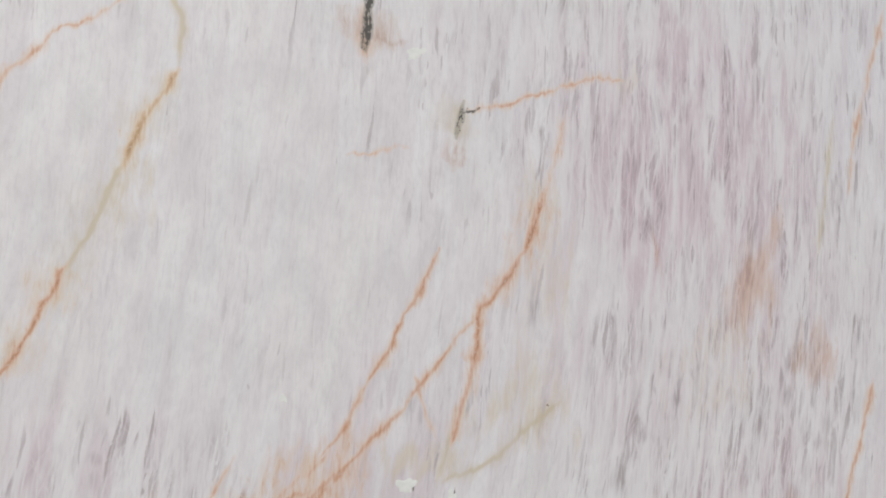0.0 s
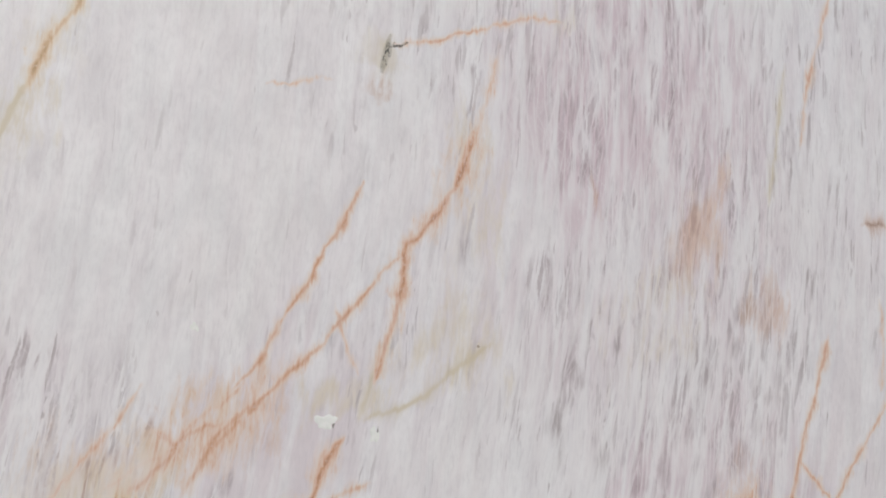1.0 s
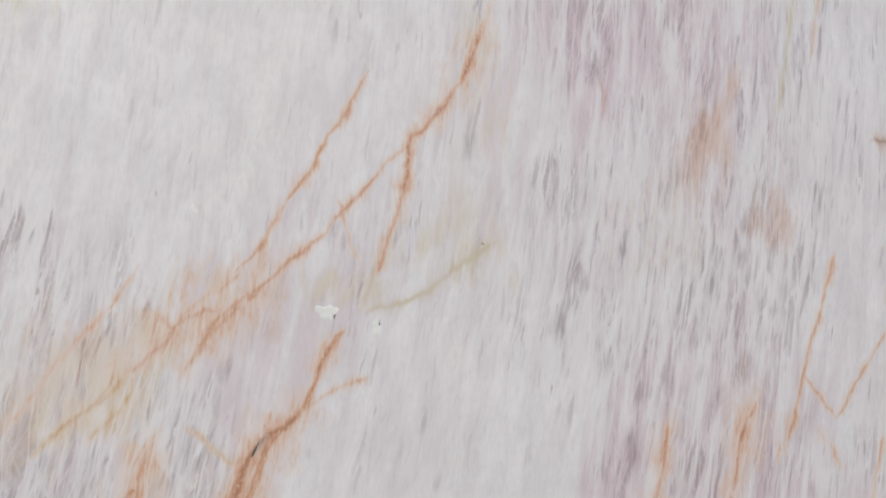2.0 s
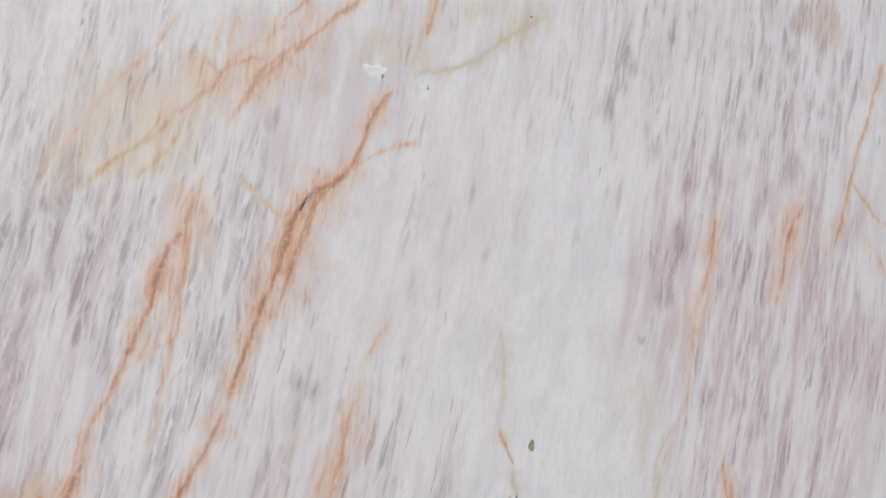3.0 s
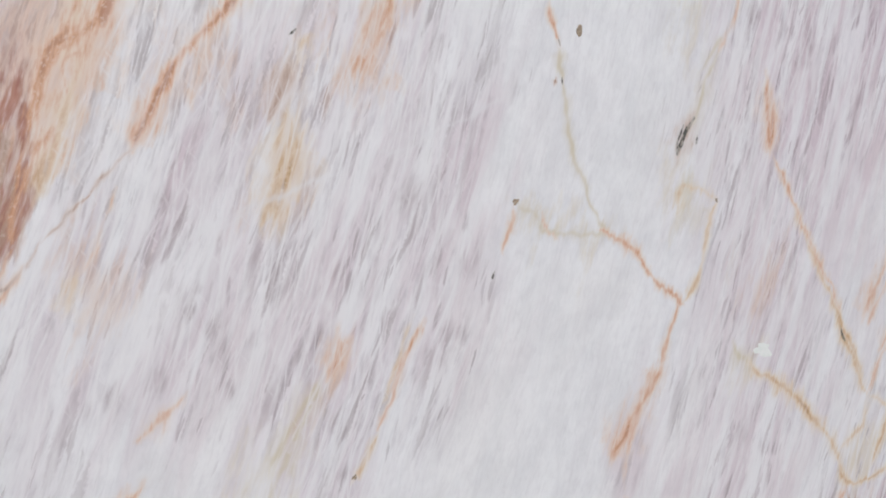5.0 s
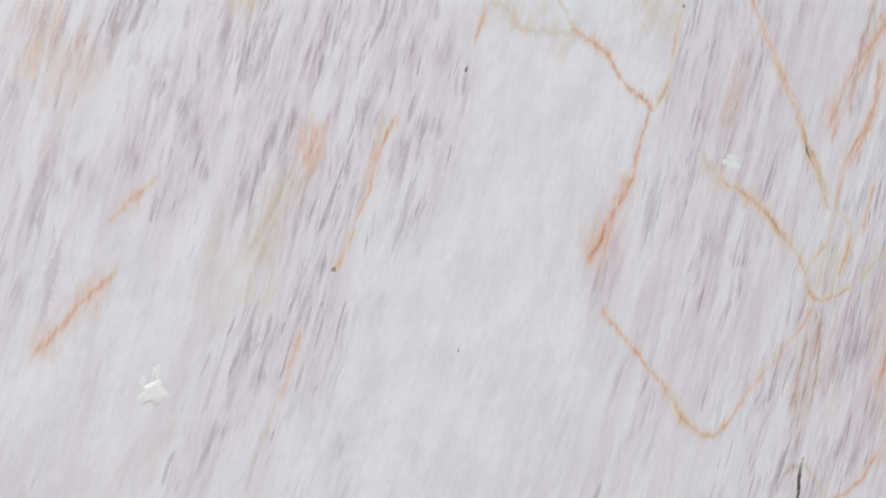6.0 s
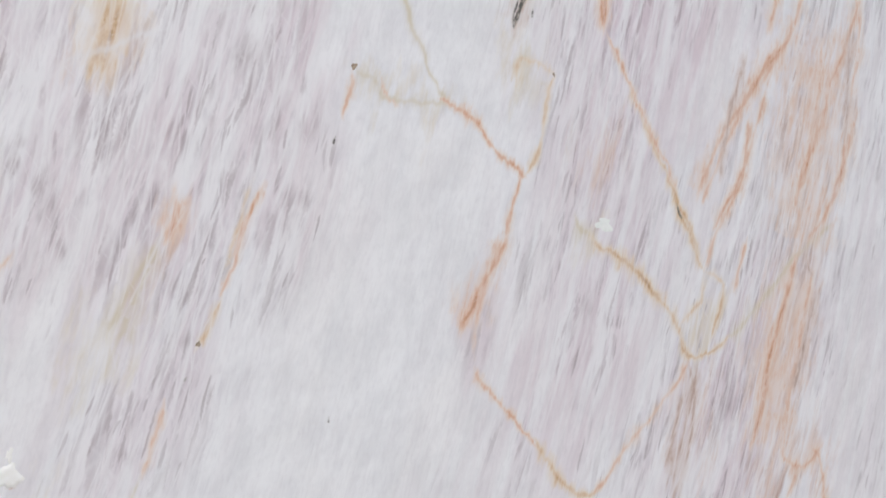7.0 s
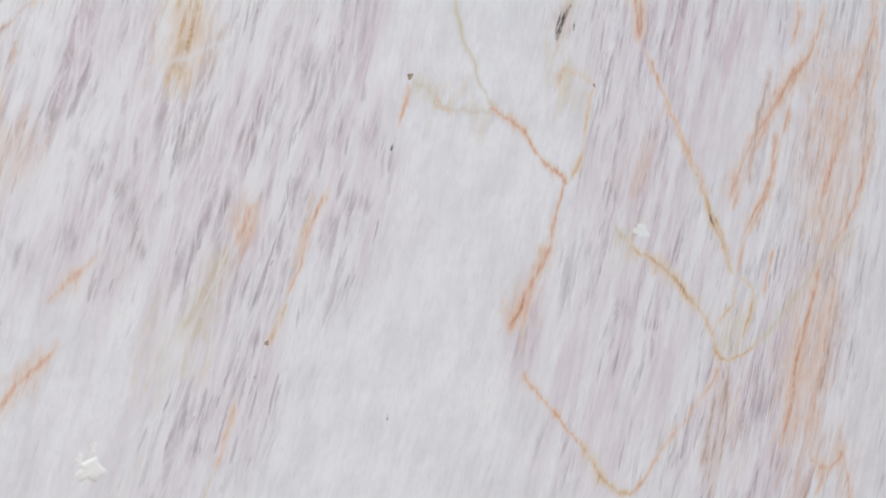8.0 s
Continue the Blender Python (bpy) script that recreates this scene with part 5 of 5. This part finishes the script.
vein("smoke", 12.8, 0.62, [(0.049, 1.172), (0.035, 1.121)])
vein("smoke", 17.6, 0.62, [(0.203, 1.193), (0.188, 1.146)])
vein("smoke", 12.8, 0.62, [(0.160, 1.155), (0.144, 1.102)])
vein("smoke", 8.0, 0.62, [(0.131, 1.241), (0.115, 1.187)])
vein("smoke", 17.6, 0.62, [(0.008, 1.033), (-0.003, 0.997)])
vein("smoke", 16.0, 0.62, [(0.038, 1.115), (0.017, 1.040)])
vein("smoke", 11.2, 0.62, [(0.149, 1.295), (0.135, 1.247)])
vein("smoke", 8.0, 0.62, [(0.104, 1.319), (0.096, 1.292)])
vein("smoke", 8.0, 0.62, [(-0.110, 1.097), (-0.119, 1.061)])
vein("smoke", 12.0, 0.62, [(-0.605, 1.076), (-0.609, 1.053)])
vein("smoke", 12.0, 0.62, [(-0.609, 1.122), (-0.614, 1.094)])
vein("smoke", 6.4, 0.62, [(-0.324, 1.313), (-0.330, 1.284)])
vein("smoke", 9.6, 0.62, [(-0.441, 1.194), (-0.447, 1.163)])
vein("smoke", 11.2, 0.62, [(0.174, 0.981), (0.156, 0.924)])
vein("smoke", 11.2, 0.62, [(0.247, 0.954), (0.234, 0.915)])
vein("smoke", 12.8, 0.62, [(0.032, 1.110), (0.015, 1.053)])
vein("smoke", 8.0, 0.62, [(0.003, 1.028), (-0.006, 0.997)])
vein("smoke", 11.2, 0.62, [(0.159, 1.159), (0.147, 1.119)])
vein("smoke", 8.0, 0.62, [(0.155, 0.913), (0.143, 0.875)])
vein("smoke", 8.0, 0.62, [(0.148, 0.881), (0.138, 0.849)])
vein("smoke", 12.0, 0.62, [(-0.493, 0.968), (-0.499, 0.939)])
vein("smoke", 17.6, 0.62, [(-0.441, 1.022), (-0.448, 0.992)])
vein("smoke", 12.8, 0.62, [(-0.648, 1.036), (-0.654, 1.008)])
vein("smoke", 12.8, 0.62, [(-0.638, 1.100), (-0.644, 1.072)])
vein("smoke", 11.2, 0.62, [(-0.421, 0.950), (-0.428, 0.920)])
vein("smoke", 9.6, 0.62, [(-0.403, 0.940), (-0.410, 0.910)])
vein("smoke", 14.4, 0.62, [(-0.682, 0.962), (-0.691, 0.918)])
vein("smoke", 12.8, 0.62, [(-0.666, 0.912), (-0.674, 0.872)])
vein("smoke", 14.4, 0.62, [(-0.702, 0.894), (-0.708, 0.864)])
vein("smoke", 6.4, 0.62, [(-0.423, 0.894), (-0.429, 0.869)])
vein("smoke", 9.6, 0.62, [(-0.609, 1.052), (-0.613, 1.033)])
vein("smoke", 8.0, 0.62, [(-0.300, 1.035), (-0.310, 0.997)])
vein("smoke", 8.0, 0.62, [(-0.220, 1.076), (-0.229, 1.042)])
vein("smoke", 8.0, 0.62, [(-0.012, 1.218), (-0.023, 1.181)])
vein("smoke", 6.4, 0.62, [(-0.062, 1.200), (-0.073, 1.163)])
vein("smoke", 6.4, 0.62, [(-0.311, 0.973), (-0.319, 0.941)])

# ---- the slab ----
WIDE, TALL, THICK = 2.9, 1.93, 0.02
slab = tagged(new("stone_slab"), "tall polished white crystalline stone slab with lilac fibres and rusty veins", "stone slab", kind="thing")


def slab_body():
    nx, nz = 726, 483
    xs, zs = np.linspace(-WIDE / 2 + 0.0015, WIDE / 2 - 0.0015, nx), np.linspace(0.0015, TALL - 0.0015, nz)
    gx, gz = (g.ravel() for g in np.meshgrid(xs, zs))
    verts = np.stack([gx, 0 * gx, gz], 1)
    i = (np.arange(nz - 1)[:, None] * nx + np.arange(nx - 1)[None]).ravel()
    faces = np.stack([i, i + 1, i + nx + 1, i + nx], 1).tolist()
    rim = [*range(nx), *range(2 * nx - 1, nx * nz, nx), *range(nx * nz - 2, nx * (nz - 1) - 1, -1), *range(nx * (nz - 2), 0, -nx)]
    count, loops = nx * nz, [rim]
    for depth in (0.0015, THICK):
        edge = verts[rim].copy()
        edge[:, 0] += 0.0015 * np.sign(edge[:, 0]) * (np.abs(edge[:, 0]) > WIDE / 2 - 0.002)
        edge[:, 2] += 0.0015 * np.where(edge[:, 2] < 0.002, -1, np.where(edge[:, 2] > TALL - 0.002, 1, 0))
        edge[:, 1] = depth
        verts = np.vstack([verts, edge])
        loops.append(list(range(count, count + len(rim))))
        count += len(rim)
    for front, rear in zip(loops, loops[1:]):
        faces += [(front[k], rear[k], rear[(k + 1) % len(rim)], front[(k + 1) % len(rim)]) for k in range(len(rim))]
    faces.append(tuple(reversed(loops[-1])))
    mesh = bpy.data.meshes.new("slab_body")
    mesh.from_pydata(verts.tolist(), [], faces)
    mesh.materials.append(STONE)
    write_fields(mesh, verts[:, 0], verts[:, 2], halo=True)
    ob = new("slab_body", mesh)
    ob.parent = slab
    return ob


slab_body()
NAMES = {"rust": ("rust_vein", "rusty orange vein"), "gold": ("gold_vein", "golden brown vein"), "ochre": ("ochre_vein", "pale olive yellow vein"),
         "umber": ("umber_vein", "dull brown vein"), "dark": ("fissure", "dark open fissure"), "milk": ("milky_vein", "milky white vein"),
         "smoke": ("crystal_streak", "smoky lilac grey crystal streak")}


CELL, STRIDE = 0.0016, 1000000


def vein_cells(line, wide):
    """Keys of the grid cells that lie within reach of a vein."""
    reach = int((1.15 * NEAR * wide.max() + 0.005) / CELL) + 2
    k = np.arange(-reach, reach + 1)
    ox, oz = (g.ravel() for g in np.meshgrid(k, k))
    at = np.floor(line / CELL).astype(np.int64) + 100000
    inside = (ox * CELL)[None] ** 2 + (oz * CELL)[None] ** 2 <= (1.15 * NEAR * wide[:, None] + 0.005 + 0.7 * CELL) ** 2
    return np.unique((at[:, :1] + ox)[inside] * STRIDE + (at[:, 1:] + oz)[inside])


def vein_inlay(kind, keys, fine, layer):
    """One vein as a thin inlay, a hair proud of the face, cut into small cells: finer ones for a thin vein."""
    cx, cz, size = (keys // STRIDE - 100000), (keys % STRIDE - 100000), CELL
    if fine:
        cx, cz = ((2 * c[:, None] + np.array(d)).ravel() for c, d in ((cx, (0, 1, 0, 1)), (cz, (0, 0, 1, 1))))
        size = CELL / 2
    corners = np.stack([(cx + a + 100000) * STRIDE + cz + b + 100000 for a, b in ((0, 0), (1, 0), (1, 1), (0, 1))], 1)
    spots, faces = np.unique(corners, return_inverse=True)
    x, z = (spots // STRIDE - 100000) * size, (spots % STRIDE - 100000) * size
    name, label = NAMES[kind]
    mesh = bpy.data.meshes.new(name)
    mesh.from_pydata(np.stack([x, np.full_like(x, -0.00004 - 0.000015 * layer), z], 1).tolist(), [], faces.reshape(-1, 4).tolist())
    mesh.materials.append(STONE)
    write_fields(mesh, x, z)
    ob = new(name, mesh)
    ob.parent = slab
    return tagged(ob, label)


# where veins cross, each lies in a layer of its own
layers = []
for kind, line, side, wide, body in VEINS:
    keys = vein_cells(line, wide)
    rank = next((k for k, used in enumerate(layers) if not np.isin(keys, used, assume_unique=True).any()), len(layers))
    if rank == len(layers):
        layers.append(np.zeros(0, np.int64))
    margin = np.concatenate([keys + a * STRIDE + b for a in (-1, 0, 1) for b in (-1, 0, 1)])
    layers[rank] = np.union1d(layers[rank], margin)
    vein_inlay(kind, keys, wide.mean() < 0.0045, rank)


def lump(name, x, z, wide, tall, proud, material, label, seed, lobes=0.25, turn=0.0):
    """A small filled hollow: an uneven cushion set into the face."""
    rng = random.Random(seed)
    bm = bmesh.new()
    rings, spokes = 5, 36
    phase = [rng.uniform(0, 6.3) for _ in range(5)]
    rows = []
    for k in range(1, rings + 1):
        f, row = k / rings, []
        for s in range(spokes):
            a = 2 * math.pi * s / spokes
            r = 1 + lobes * (math.sin(2 * a + phase[0]) * 0.5 + math.sin(3 * a + phase[1]) * 0.6 + math.sin(5 * a + phase[2]) * 0.45 + math.sin(9 * a + phase[3]) * 0.25)
            px, pz = f * r * wide * math.cos(a), f * r * tall * math.sin(a)
            c, d = math.cos(turn), math.sin(turn)
            row.append(bm.verts.new((px * c - pz * d, -proud * (1 - f**4) - 0.00018 * (f < 1), px * d + pz * c)))
        rows.append(row)
    centre = bm.verts.new((0, -proud - 0.00018, 0))
    for s in range(spokes):
        bm.faces.new((centre, rows[0][s], rows[0][(s + 1) % spokes]))
        for k in range(rings - 1):
            bm.faces.new((rows[k][s], rows[k + 1][s], rows[k + 1][(s + 1) % spokes], rows[k][(s + 1) % spokes]))
    bmesh.ops.recalc_face_normals(bm, faces=bm.faces)
    mesh = bpy.data.meshes.new(name)
    bm.to_mesh(mesh)
    bm.free()
    mesh.materials.append(material)
    for poly in mesh.polygons:
        poly.use_smooth = True
    ob = new(name, mesh)
    ob.location = (x, 0, z)
    ob.parent = slab
    return tagged(ob, label)


lump("resin_patch", -0.557, 0.348, 0.0105, 0.0105, 0.0012, RESIN, "cream resin filling in a chipped hollow", 3, 0.28)
lump("resin_patch", -0.566, 0.357, 0.003, 0.006, 0.0003, RESIN, "cream resin filling in a chipped hollow", 5, 0.4)
lump("resin_patch", -0.555, 0.365, 0.003, 0.005, 0.0005, RESIN, "cream resin filling in a chipped hollow", 6, 0.4)
lump("crystal_pocket", -0.346, 1.227, 0.010, 0.008, 0.0004, CRYSTAL, "pale greenish crystal pocket", 8, 0.3)
lump("crystal_pocket", -0.293, 1.212, 0.005, 0.008, 0.0004, CRYSTAL, "pale greenish crystal pocket", 9, 0.3)
lump("crystal_pocket", -0.329, 1.681, 0.012, 0.006, 0.0003, CRYSTAL, "pale greenish crystal pocket", 10, 0.3, 0.6)
lump("crystal_pocket", -0.480, 1.320, 0.004, 0.004, 0.0003, CRYSTAL, "pale greenish crystal pocket", 11, 0.3)
lump("crystal_pocket", 0.098, 0.543, 0.012, 0.008, 0.0003, CRYSTAL, "pale greenish crystal pocket", 12, 0.3)
lump("mineral_spot", -0.170, 0.865, 0.0034, 0.0062, 0.0002, SPOT, "small brown mineral spot", 14, 0.12)
lump("mineral_spot", -0.236, 0.695, 0.0035, 0.0030, 0.0003, SPOT, "small brown mineral spot", 15, 0.3)
lump("mineral_spot", -0.169, 1.302, 0.0015, 0.0015, 0.0002, SPOT, "small brown mineral spot", 16, 0.3)
lump("mineral_spot", 0.019, 0.706, 0.0018, 0.0022, 0.0002, SPOT, "small brown mineral spot", 17, 0.3)
lump("mineral_spot", -0.395, 0.442, 0.0022, 0.0026, 0.0002, SPOT, "small brown mineral spot", 18, 0.3)
